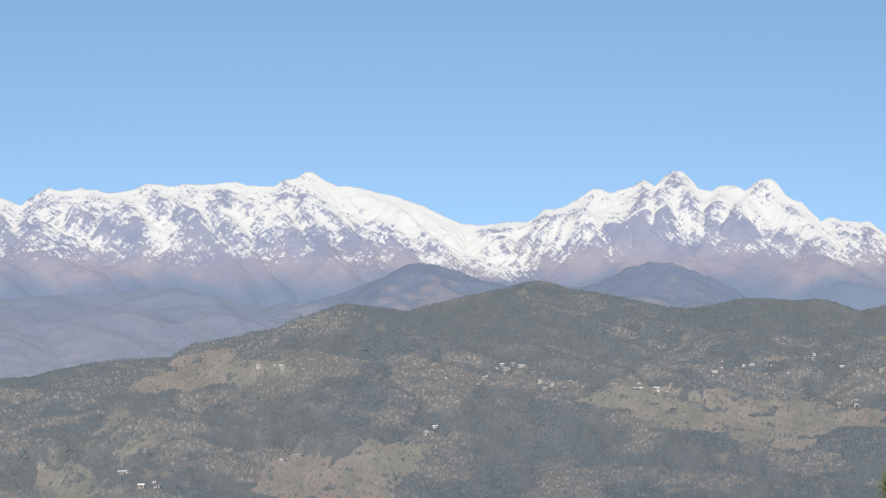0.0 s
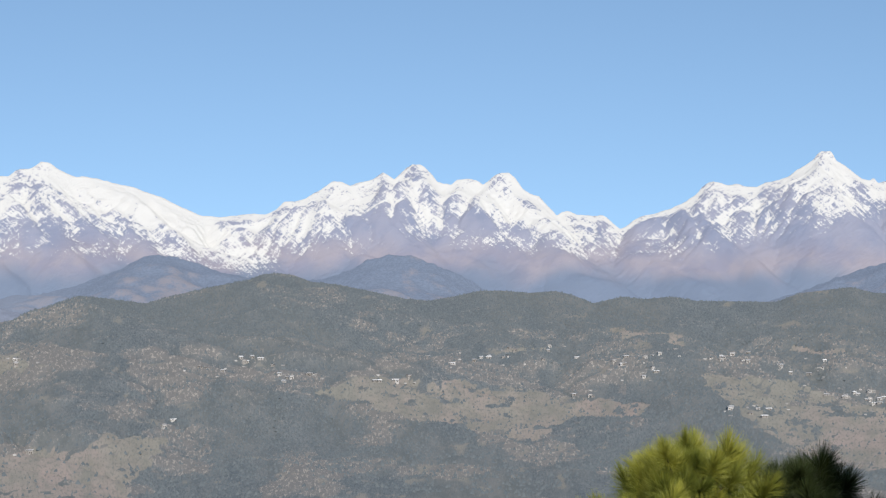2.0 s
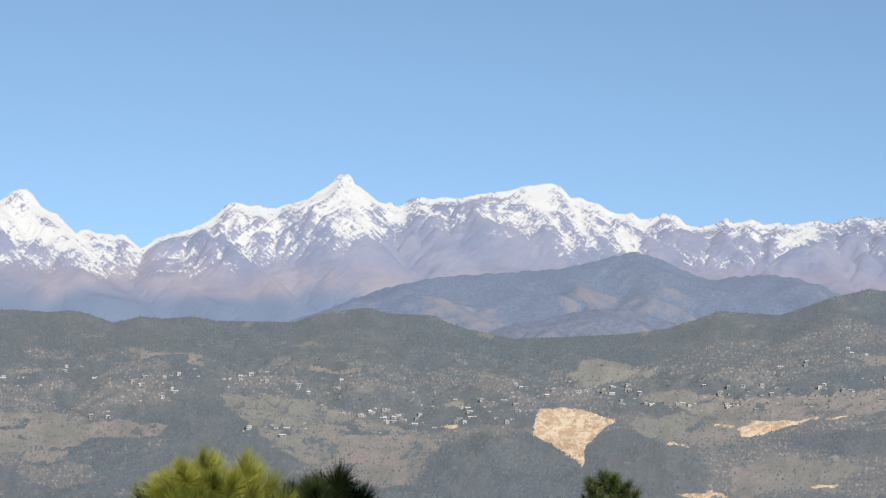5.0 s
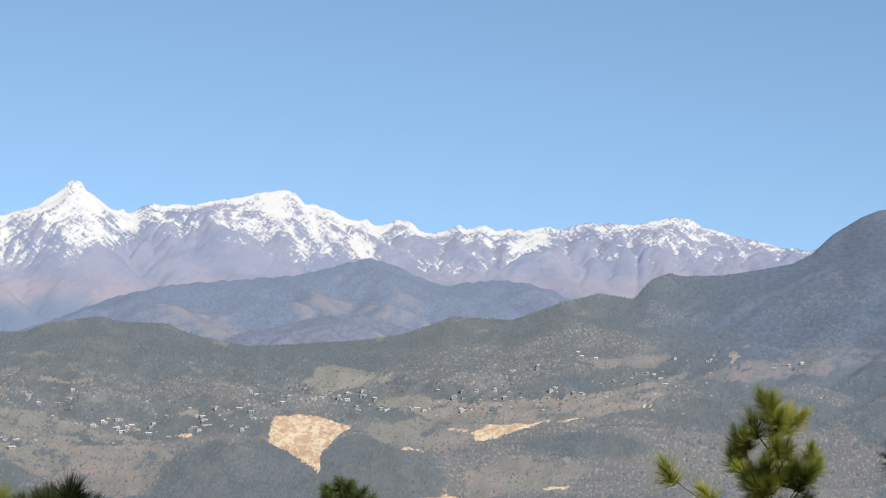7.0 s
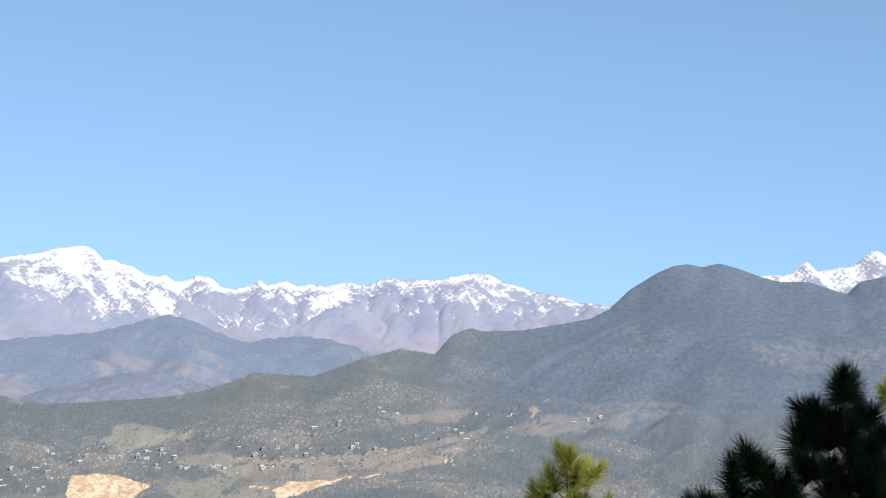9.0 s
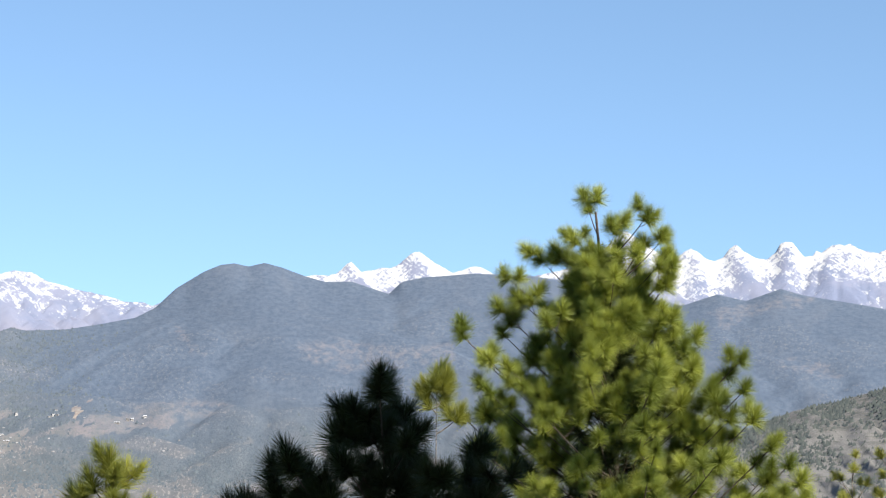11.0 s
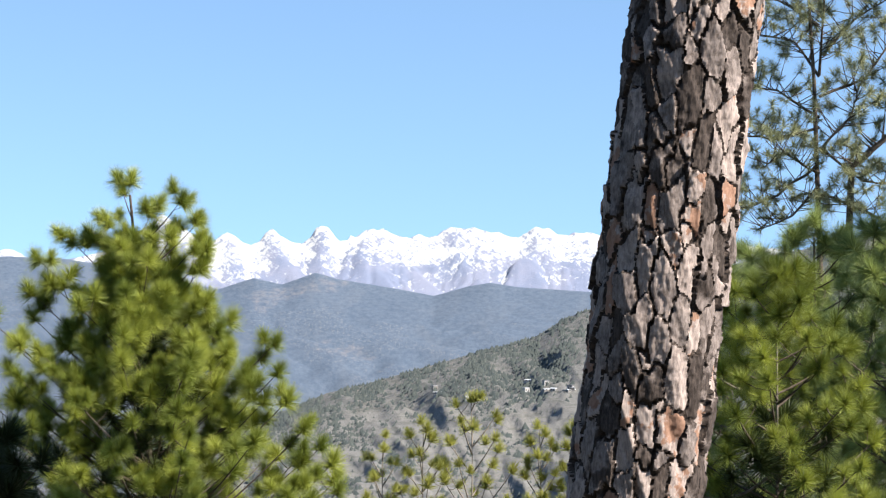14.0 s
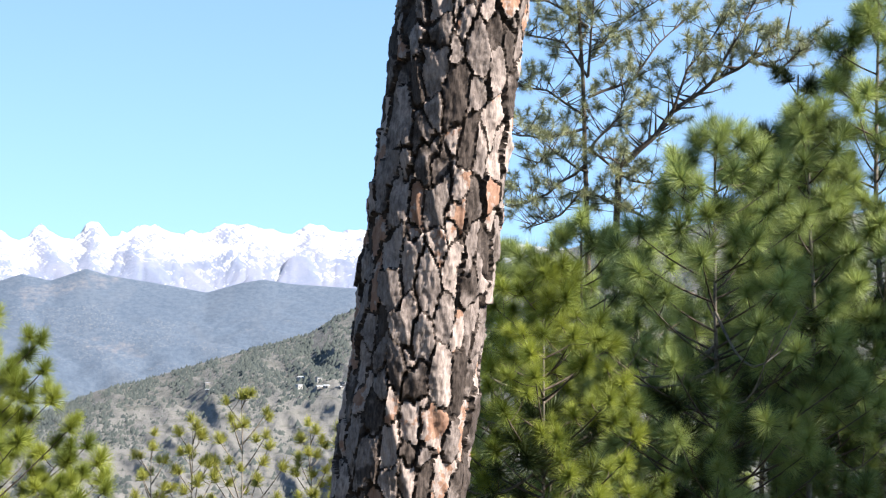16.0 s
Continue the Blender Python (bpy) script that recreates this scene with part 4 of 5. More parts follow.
def woods(name, surface, lo, hi, count, s0, s1, seed, material, tall, label, far_side=0):
    rng = np.random.default_rng(seed)
    B, S = rng.uniform(lo, hi, count), np.sqrt(rng.uniform(s0 * s0, s1 * s1, count))
    D, Z = surface(B, S)
    field, sand = cover_of(B, D, Z)
    Z = terraced(Z, field)
    thick = np.clip(0.62 + 0.75 * fbm(B * 0.9, S * 9, 4, seed + 3), 0.06, 1.0)
    high = np.degrees(np.arctan2(Z, D))
    thick = np.maximum(thick, np.maximum(patches(B, high, WOODED), inside(B, high, KNOLLS, 0.1)))
    if surface is hill_surface:
        thick = np.clip(thick + 0.5 * on_grid(HILL_HOLLOW, B, S), 0.04, 1)
    if far_side == 2:
        field = np.maximum(field, smooth(0.72, 0.55, S) * 0.9)
    thick = thick * (1 - 0.65 * scrub_of(B, np.degrees(np.arctan2(Z, D))))
    if far_side == 2:
        thick = smooth(-0.1, 0.25, fbm(B * 1.6, S * 9, 4, seed + 5) - 0.45 + 0.8 * smooth(0.55, 0.7, S + 0.06 * fbm(B * 1.2, S * 0, 3, 95))) * 0.9 + 0.1
    if far_side == 1:
        thick = np.maximum(thick, 0.95 * smooth(0.6, 0.8, S))
    keep = (rng.uniform(0, 1, count) < np.where((field > 0.4) & (far_side != 2), 0.08, thick)) & (sand < 0.3)
    keep &= rng.uniform(0, 1, count) > smooth(33, 40, B) * smooth(2150, 2800, D)
    B, D, Z = B[keep], D[keep], Z[keep]
    n = len(B)
    base = polar(B, D, EYE + Z - 0.4)
    h = tall * rng.uniform(0.6, 1.3, n)
    w = h * rng.uniform(0.5, 0.95, n)
    spin = rng.uniform(0, 6.28, n)
    verts = np.zeros((n, 7, 3))
    verts[:, 0] = base
    for k in range(5):
        a = spin + k * 6.2832 / 5
        r = w * rng.uniform(0.7, 1.25, n)
        verts[:, 1 + k] = base + np.stack([r * np.cos(a), r * np.sin(a), h * rng.uniform(-0.35, -0.05, n)], 1)
    verts[:, 6] = base + np.stack([0.1 * w, 0.1 * w, h], 1)
    tri = np.array([(6, 1 + k, 1 + (k + 1) % 5) for k in range(5)])
    faces = (np.arange(n)[:, None, None] * 7 + tri[None]).reshape(-1, 3)
    setting(name, mesh_of(name, verts.reshape(-1, 3), faces, shade=False), material, label, "woods", "stuff")


def ground_height(x, y):
    d = np.hypot(x, y)
    b = np.degrees(np.arctan2(x, y))
    front = smooth(-60, -20, b) * smooth(150, 110, b)
    fall = np.interp(d, [0, 2.5, 4.5, 8, 14, 30, 80, 300, 1100, 1400, 5000], [0, 0, -0.6, -2.6, -5.2, -10, -24, -80, -185, -215, -260])
    return fall * (0.08 + 0.92 * front) + 0.10 * fbm(x * 0.5, y * 0.5, 3, 81) * np.clip(d / 4, 0, 1)


def ground():
    ring = np.concatenate([np.linspace(0, 40, 81), np.geomspace(42, 4900, 90)])
    b = np.linspace(-180, 180, 241)
    B, D = np.meshgrid(b, ring)
    P = polar(B, D, D * 0)
    P[:, 2] = ground_height(P[:, 0], P[:, 1])
    me = mesh_of("ground", P, grid_faces(len(ring), len(b)), {"cover": 0.4 + 0.4 * fbm(P[:, 0] * 0.6, P[:, 1] * 0.6, 3, 91)})
    setting("ground", me, GROUND, "dry grassy hillside falling away below the pines", "ground")


snow_range()
ridge("backdrop_blue_ridge", crest(BLUE_CREST), 3650.0, 4080.0, -3.2, 101, 20.0, "wooded mountain ridge below the snow range, tinted blue for haze")
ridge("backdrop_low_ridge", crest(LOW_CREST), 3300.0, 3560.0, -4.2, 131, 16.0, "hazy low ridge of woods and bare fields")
hills()
ground()
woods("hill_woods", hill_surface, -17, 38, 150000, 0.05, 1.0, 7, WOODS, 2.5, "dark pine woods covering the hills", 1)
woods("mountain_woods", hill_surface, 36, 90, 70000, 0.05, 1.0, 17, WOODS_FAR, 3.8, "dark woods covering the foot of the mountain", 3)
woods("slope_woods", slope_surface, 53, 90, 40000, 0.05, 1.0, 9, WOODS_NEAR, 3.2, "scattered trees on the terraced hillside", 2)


# ---- houses on the hills ----
def box_mesh(name, size, at=(0, 0, 0), gable=0.0):
    bm = bmesh.new()
    x, y, z = size[0] / 2, size[1] / 2, size[2]
    if gable:
        v = [bm.verts.new((sx * x, sy * y, 0)) for sx, sy in ((-1, -1), (1, -1), (1, 1), (-1, 1))] + [bm.verts.new((-x, 0, gable)), bm.verts.new((x, 0, gable))]
        for f in ((3, 2, 1, 0), (0, 1, 5, 4), (2, 3, 4, 5), (1, 2, 5), (3, 0, 4)):
            bm.faces.new([v[i] for i in f])
    else:
        bmesh.ops.create_cube(bm, size=1.0, matrix=Matrix.Translation((0, 0, z / 2)) @ Matrix.Diagonal((size[0], size[1], z, 1)))
        bmesh.ops.bevel(bm, geom=bm.edges[:], offset=0.06, segments=1)
    bmesh.ops.translate(bm, verts=bm.verts[:], vec=at)
    me = bpy.data.meshes.new(name)
    bm.to_mesh(me)
    bm.free()
    return me


def house(label, wide, deep, tall, roof, gable):
    thing = tagged(new("house"), label, "house", "houses on the hills")
    for name, me, material in (("wall", box_mesh("wall", (wide, deep, tall + 2.5), (0, 0, -2.5)), WALL),
                               ("roof", box_mesh("roof", (wide + 0.7, deep + 0.7, 0.25), (0, 0, tall + 0.004), gable), roof),
                               ("door", box_mesh("door", (0.9, 0.12, 1.9), (wide * 0.2, -deep / 2 - 0.03, 0)), DOOR),
                               ("window", box_mesh("window", (1.1, 0.12, 1.0), (-wide * 0.22, -deep / 2 - 0.03, 1.1)), DOOR)):
        me.materials.append(material)
        ob = new(name, me)
        ob.parent = thing
    return thing


def on_surface(surface, b, h):
    s = np.linspace(0.02, 0.99, 400)
    B = np.full_like(s, b)
    D, Z = surface(B, s)
    field, sand = cover_of(B, D, Z)
    if surface is hill_surface:
        Z = terraced(Z, field)
    k = int(np.argmax(np.degrees(np.arctan2(Z, D)) >= h))
    r = radians(b)
    return Vector((D[k] * math.sin(r), D[k] * math.cos(r), EYE + Z[k]))


# bearing, height, half spread of both, number
HAMLETS_WEST = [
    (2.3, -3.6, 0.6, 0.15, 6), (3.4, -4.05, 0.7, 0.15, 7), (8.4, -3.5, 1.2, 0.12, 8), (11.8, -4.5, 0.4, 0.05, 3), (6.3, -4.1, 1.0, 0.06, 5), (10.7, -3.3, 1.2, 0.3, 7),
    (-4.7, -6.2, 0.4, 0.1, 2), (-0.5, -5.4, 0.3, 0.2, 2), (0.7, -3.8, 0.6, 0.1, 3), (-4.9, -3.6, 0.6, 0.2, 4), (-8.7, -6.7, 0.7, 0.3, 3), (13.5, -3.6, 1.0, 0.4, 10)]
HAMLETS_EAST = [
    (15.8, -3.4, 0.8, 0.2, 9), (18.0, -3.6, 0.8, 0.25, 6), (19.3, -4.4, 0.8, 0.15, 11), (20.6, -4.6, 0.6, 0.2, 9), (23.0, -4.25, 1.0, 0.35, 16), (26.6, -3.55, 0.9, 0.15, 12),
    (28.6, -3.95, 1.8, 0.03, 15), (30.2, -3.5, 1.2, 0.15, 9), (33.5, -3.5, 1.0, 0.2, 7), (31.9, -2.8, 0.8, 0.2, 6), (33.9, -2.2, 0.6, 0.2, 4), (35.3, -3.0, 0.9, 0.2, 9),
    (36.6, -2.4, 0.8, 0.15, 5), (39.6, -2.6, 0.8, 0.2, 4), (24.8, -3.6, 1.0, 0.2, 8), (16.6, -4.9, 0.6, 0.15, 6)]
HAMLETS = HAMLETS_WEST + HAMLETS_EAST
KINDS = [house("small whitewashed house with a grey sheet roof", 4.2, 3.2, 1.8, ROOF, 0.0), house("small whitewashed house with a pale pitched roof", 4.4, 3.4, 2.0, ROOF_PALE, 1.0),
         house("long low house with a pale sheet roof", 7.0, 3.2, 1.7, ROOF_PALE, 0.8), house("two-storey whitewashed house with a flat grey roof", 4.6, 3.6, 3.6, ROOF, 0.0)]
dice = random.Random(77)
used = set()
for surface, rows in ((hill_surface, HAMLETS), (slope_surface, [(62.3, -2.25, 0.6, 0.2, 4), (65.2, -2.0, 0.7, 0.2, 9)])):
    for b, h, wb, wh, count in rows:
        for i in range(count):
            spot = on_surface(surface, b + dice.uniform(-wb, wb), h + dice.uniform(-wh, wh))
            turn = pose(*spot, 0, 0, -b + dice.uniform(-35, 35))
            kind = dice.choice(KINDS)
            if kind.name in used:
                copy_thing(kind, turn)
            else:
                kind.matrix_basis = turn
                used.add(kind.name)


# the many small farmhouses that are only specks between them
def far_houses():
    rng = np.random.default_rng(88)
    spots = []
    for b, h, wb, wh, count in HAMLETS + [(29.5, -3.75, 3.2, 0.12, 30), (34.8, -3.1, 1.6, 0.35, 22), (22.0, -3.9, 2.2, 0.3, 22), (37.5, -3.2, 2.0, 0.5, 10)]:
        spots += [(b + rng.normal(0, 0.8 * wb + 0.2), h + rng.normal(0, 0.7 * wh + 0.06)) for k in range(int(count * 1.1))]
    shape = np.array([(-1, -1, 0), (1, -1, 0), (1, 1, 0), (-1, 1, 0), (-1, -1, 1), (1, -1, 1), (1, 1, 1), (-1, 1, 1), (-1.1, 0, 1.45), (1.1, 0, 1.45)], float)
    tri = np.array([(0, 1, 5), (0, 5, 4), (1, 2, 6), (1, 6, 5), (2, 3, 7), (2, 7, 6), (3, 0, 4), (3, 4, 7), (4, 5, 9), (4, 9, 8), (6, 7, 8), (6, 8, 9), (5, 6, 9), (7, 4, 8)])
    verts, faces = [], []
    for k, (b, h) in enumerate(spots):
        size = np.array([rng.uniform(0.9, 2.2), rng.uniform(0.7, 1.2), rng.uniform(0.7, 1.25)])
        turn = -radians(b) + rng.uniform(-0.5, 0.5)
        p = shape * size - np.array([0, 0, 0.3])
        c, d = math.cos(turn), math.sin(turn)
        verts.append(np.stack([p[:, 0] * c - p[:, 1] * d, p[:, 0] * d + p[:, 1] * c, p[:, 2]], 1) + np.array(on_surface(hill_surface, b, h)))
        faces.append(tri + 10 * k)
    setting("far_houses", mesh_of("far_houses", np.concatenate(verts), np.concatenate(faces), shade=False), FAR_WALLS, "scattered small farmhouses with pale walls and roofs", "houses", "stuff")


far_houses()


# ---- trees near the camera ----
def part(name, me, material, parent, label=""):
    if material is not None and not me.materials:
        me.materials.append(material)
    ob = new(name, me)
    ob.parent = parent
    return tagged(ob, label)


def tube(points, radii, sides=7, rough=0.0, seed=0):
    pts = [Vector(p) for p in points]
    rng = random.Random(seed)
    verts, faces = [], []
    for i, p in enumerate(pts):
        d = (pts[min(i + 1, len(pts) - 1)] - pts[max(i - 1, 0)]).normalized()
        side = d.cross(Vector((0.3, 0.9, 0.1))).normalized()
        up = d.cross(side)
        for k in range(sides):
            a = 2 * math.pi * k / sides
            r = radii[i] * (1 + rough * rng.uniform(-1, 1))
            verts.append(p + side * (r * math.cos(a)) + up * (r * math.sin(a)))
    for i in range(len(pts) - 1):
        for k in range(sides):
            a, b = i * sides + k, i * sides + (k + 1) % sides
            faces.append((a, b, b + sides, a + sides))
    return mesh_of("tube", [tuple(v) for v in verts], faces)


def tuft_mesh(count, length, spread, seed, width=0.0045, shoot=0.10, poms=1):
    rng = np.random.default_rng(seed)
    n = count * poms
    a = rng.uniform(0, 2 * np.pi, n)
    u = rng.uniform(0, 1, n)
    tilt = np.radians(spread[0] + (spread[1] - spread[0]) * (1 - u) ** 0.8 + rng.normal(0, 7, n))
    start = np.stack([0 * a, 0 * a, shoot * (u - 0.6)], 1)
    beside = rng.uniform(-1, 1, (poms, 3)) * length * 1.25 - np.array([0, 0, length * 0.5])
    beside[0] = 0
    start = start + beside[np.arange(n) % poms]
    out = np.stack([np.cos(a), np.sin(a), 0 * a], 1)
    way = out * np.sin(tilt)[:, None] + np.array([0, 0, 1]) * np.cos(tilt)[:, None]
    L = length * rng.uniform(0.75, 1.1, n)[:, None]
    tip = start + way * L + np.array([0, 0, -1]) * L * rng.uniform(0.0, 0.10, n)[:, None]
    side = np.cross(way, rng.normal(size=(n, 3)))
    side /= np.linalg.norm(side, axis=1)[:, None]
    v = np.stack([start - side * width * 0.5, start + side * width * 0.5, tip], 1)
    return mesh_of("needle_tuft", v.reshape(-1, 3), np.arange(n * 3).reshape(n, 3), shade=False)


def tufts(material, count, length, spread, width=0.0045, kinds=4, seed=0, shoot=0.10, poms=1):
    made = [tuft_mesh(count, length, spread, seed * 10 + k, width, shoot, poms) for k in range(kinds)]
    for me in made:
        me.materials.append(material)
    return made


def bend(a, b, sag, n=6):
    a, b = Vector(a), Vector(b)
    return [a.lerp(b, i / n) + Vector((0, 0, -sag * math.sin(math.pi * i / n))) for i in range(n + 1)]


def aim(p, way, scale, spin):
    return Matrix.Translation(p) @ Vector(way).to_track_quat("Z", "Y").to_matrix().to_4x4() @ Matrix.Rotation(spin, 4, "Z") @ Matrix.Scale(scale, 4)


class Pine:
    def __init__(self, name, label, foot, top, girth, leaf, twig=None, trunk=None, seed=0, size=1.0):
        self.rng = random.Random(seed)
        self.foot, self.top = Vector(foot), Vector(top)
        self.leaf, self.twig, self.size = leaf, twig or TWIG, size
        self.thing = tagged(new(name), label, "pine tree", "pines near the viewpoint")
        self.thing.location = self.foot
        n = 12
        self.axis = [Vector((self.rng.uniform(-1, 1), self.rng.uniform(-1, 1), 0)) * girth * 0.5 * (0 < i < n) + (self.top - self.foot) * (i / n) for i in range(n + 1)]
        part("trunk", tube(self.axis, [girth * (1 - 0.88 * i / n) for i in range(n + 1)], 8, 0.06, seed), trunk or self.twig, self.thing)

    def along(self, z):
        f = min(max(z / max(self.top.z - self.foot.z, 0.01), 0), 1) * (len(self.axis) - 1)
        i = min(int(f), len(self.axis) - 2)
        return self.axis[i].lerp(self.axis[i + 1], f - i)

    def tuft(self, parent, p, way, scale):
        ob = part("needle_tuft", self.rng.choice(self.leaf), None, parent)
        ob.matrix_local = aim(p, way, scale * self.size * self.rng.uniform(0.82, 1.15), self.rng.uniform(0, 6.28))

    def wood(self, paths):
        """One mesh of several tubes: (points, thick, thin)."""
        meshes, base = [], 0
        verts, faces = [], []
        for pts, a, b in paths:
            n = len(pts) - 1
            me = tube(pts, [a + (b - a) * i / n for i in range(n + 1)], 5, 0.08, len(verts))
            co = np.zeros(len(me.vertices) * 3, np.float32)
            me.vertices.foreach_get("co", co)
            ix = np.zeros(len(me.loops), np.int32)
            me.loops.foreach_get("vertex_index", ix)
            verts.append(co.reshape(-1, 3))
            faces.append(ix.reshape(-1, 4) + base)
            base += len(co) // 3
            bpy.data.meshes.remove(me)
        return mesh_of("branch", np.concatenate(verts), np.concatenate(faces))

    def limb(self, tip, drop=0.5, thick=0.011, side=2, sag=0.06, stretch=0.5, twig=0.13, up=0.9):
        """A branch from the trunk out to tip (world), with needle tufts at its end and along its outer part."""
        tip = Vector(tip) - self.foot
        axis_at = self.along(tip.z)
        reach = (Vector((tip.x, tip.y, 0)) - Vector((axis_at.x, axis_at.y, 0))).length
        root = self.along(max(tip.z - drop * reach - 0.05, 0.1))
        self.spray(bend(root, tip, sag * reach), thick * (0.6 + 0.4 * min(reach, 2)), side, stretch, twig, up)

    def spray(self, pts, thick, side, stretch, twig, up=0.9):
        n = len(pts) - 1
        paths, places = [(pts, thick, thick * 0.3)], []
        way = (pts[-1] - pts[-2]).normalized()
        places.append((pts[-1], way + Vector((0, 0, up)), 1.0))
        for k in range(side):
            f = 1 - stretch * (k + self.rng.uniform(0.3, 1.0)) / max(side, 1)
            i = min(int(f * n), n - 1)
            q = pts[i].lerp(pts[i + 1], f * n - i)
            off = Vector((self.rng.uniform(-1, 1), self.rng.uniform(-1, 1), self.rng.uniform(-0.1, 1.0))).normalized()
            q2 = q + off * twig * self.size * self.rng.uniform(0.7, 1.5)
            q2.z += 0.04 * self.size
            paths.append(([q, q.lerp(q2, 0.5) - Vector((0, 0, 0.015)), q2], thick * 0.35, 0.003))
            places.append((q2, off + way * 0.4 + Vector((0, 0, up * 0.6)), 0.92))
        branch = part("branch", self.wood(paths), self.twig, self.thing)
        for q, d, scale in places:
            self.tuft(branch, q, d, scale)

    def bare(self, count, z0, z1, width):
        """Dead branches without needles, curving upwards at the tip."""
        for k in range(count):
            z = self.rng.uniform(z0, z1)
            a, reach = self.rng.uniform(0, 6.28), width * self.rng.uniform(0.5, 1.0)
            root = self.along(z - self.foot.z)
            end = root + Vector((reach * math.cos(a), reach * math.sin(a), reach * self.rng.uniform(-0.1, 0.5)))
            pts = bend(root, end, 0.25 * reach, 8)
            fork = pts[5] + Vector((self.rng.uniform(-0.2, 0.2), self.rng.uniform(-0.2, 0.2), self.rng.uniform(0.1, 0.3)))
            part("dead_branch", self.wood([(pts, 0.011, 0.003), ([pts[5], pts[5].lerp(fork, 0.5) + Vector((0.02, 0, -0.01)), fork], 0.006, 0.002)]), TWIG_PALE, self.thing)

    def crown(self, count, z0, z1, width, power=0.8, inner=0.35, **kw):
        """Branches all round between the heights z0 and z1 (world); width: reach at z0."""
        for i in range(count):
            f = (i + self.rng.uniform(0, 1)) / count
            z = z0 + (z1 - z0) * f
            reach = width * (1 - f) ** power * self.rng.uniform(inner, 1.0) + 0.05
            a = i * 2.399 + self.rng.uniform(-0.4, 0.4)
            c = self.foot + self.along(z - self.foot.z)
            self.limb((c.x + reach * math.cos(a), c.y + reach * math.sin(a), z), **kw)


def foot_of(p):
    return (p[0], p[1], float(ground_height(np.array([p[0]]), np.array([p[1]]))[0]) - 0.05)


TUFT = tufts(NEEDLE_GREEN, 640, 0.158, (3, 104), kinds=6, seed=1, width=0.0037, shoot=0.07)
TUFT_YELLOW = tufts(NEEDLE_YELLOW, 480, 0.120, (4, 110), kinds=6, seed=2, width=0.0030, shoot=0.05)
TUFT_OPEN = tufts(NEEDLE_OPEN, 440, 0.168, (4, 112), kinds=6, seed=3, width=0.0034, shoot=0.06)
TUFT_DULL = tufts(NEEDLE_DULL, 130, 0.15, (10, 120), seed=4, width=0.0062)
TUFT_SMALL = tufts(NEEDLE_OLIVE, 230, 0.125, (3, 78), seed=5, width=0.0055, shoot=0.05)
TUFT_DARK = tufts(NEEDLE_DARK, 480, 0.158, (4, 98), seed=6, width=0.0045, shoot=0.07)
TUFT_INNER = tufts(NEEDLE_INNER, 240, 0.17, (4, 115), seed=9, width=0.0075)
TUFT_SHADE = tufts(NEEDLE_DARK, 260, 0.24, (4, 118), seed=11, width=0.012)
TUFT_GOLD = tufts(NEEDLE_GOLD, 520, 0.150, (3, 76), kinds=6, seed=7, width=0.0034, shoot=0.10)

# the tall young pine before the snow peaks
top = place(53.0, 3.6, 18)
main = Pine("young_pine", "bushy young pine with bright yellow-green needle tufts", foot_of(place(55.6, 0, 18)), top, 0.09, TUFT, seed=3)
for b, h in [(52.79, 3.84), (53.64, 3.25), (54.48, 3.61), (55.00, 3.00), (52.35, 2.92), (55.04, 2.45), (55.24, 2.21), (54.21, 2.53), (52.89, 2.10), (53.55, 1.86), (51.37, 2.37), (51.89, 2.51), (50.38, 1.86), (50.75, 1.17), (50.18, 0.92), (50.27, 0.18), (51.58, 0.52), (52.32, 0.86), (53.06, 1.36), (54.22, 1.70), (55.05, 1.62), (55.22, 0.63), (55.92, 0.09), (54.56, 0.87), (53.90, 0.54), (49.08, 0.12), (49.71, -0.58), (50.45, -0.81), (51.10, -0.61), (51.93, -0.77), (49.63, -1.31), (49.81, -2.13), (49.16, -2.29), (53.57, 0.20), (54.90, -0.45), (55.73, -0.77), (57.22, -0.56), (57.31, -1.42), (56.90, -2.25)] + [(57.57, -2.25), (58.07, -3.07), (58.57, -3.56), (58.90, -4.05), (57.91, -3.89), (57.75, -4.71), (59.07, -4.86), (56.40, -1.60), (56.58, -2.92), (49.50, -3.28), (49.18, -4.25), (50.31, -2.78), (50.65, -3.93), (52.91, -0.63), (54.24, -0.95), (52.60, -1.95), (51.61, -1.63)]:
    main.limb(place(b, h - 0.15, 18 + main.rng.uniform(-0.5, 0.4)), drop=0.75, side=2, stretch=0.25, twig=0.11)
main.crown(215, top.z - 3.8, top.z - 0.5, 2.45, 0.8, 0.42, drop=0.6, side=2, stretch=0.3)
main.crown(18, top.z - 1.7, top.z - 0.8, 0.9, 0.5, 0.35, drop=1.0, side=1, stretch=0.3)
# darker tufts paint the shade inside the crown
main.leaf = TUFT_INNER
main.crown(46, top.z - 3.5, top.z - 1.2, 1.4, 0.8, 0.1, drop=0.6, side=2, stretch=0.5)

# a thin shoot beside it
top = place(48.35, -1.25, 15)
shoot = Pine("small_pine", "small thin pine with yellow-green tufts at its top", foot_of(top), top, 0.02, TUFT_GOLD, TWIG_PALE, seed=4)
shoot.crown(4, top.z - 0.16, top.z, 0.06, 0.4, 0.3, side=1, twig=0.04)
for b, h in [(48.1, -2.0), (49.0, -2.4)]:
    shoot.limb(place(b, h, 15), side=1, twig=0.07)

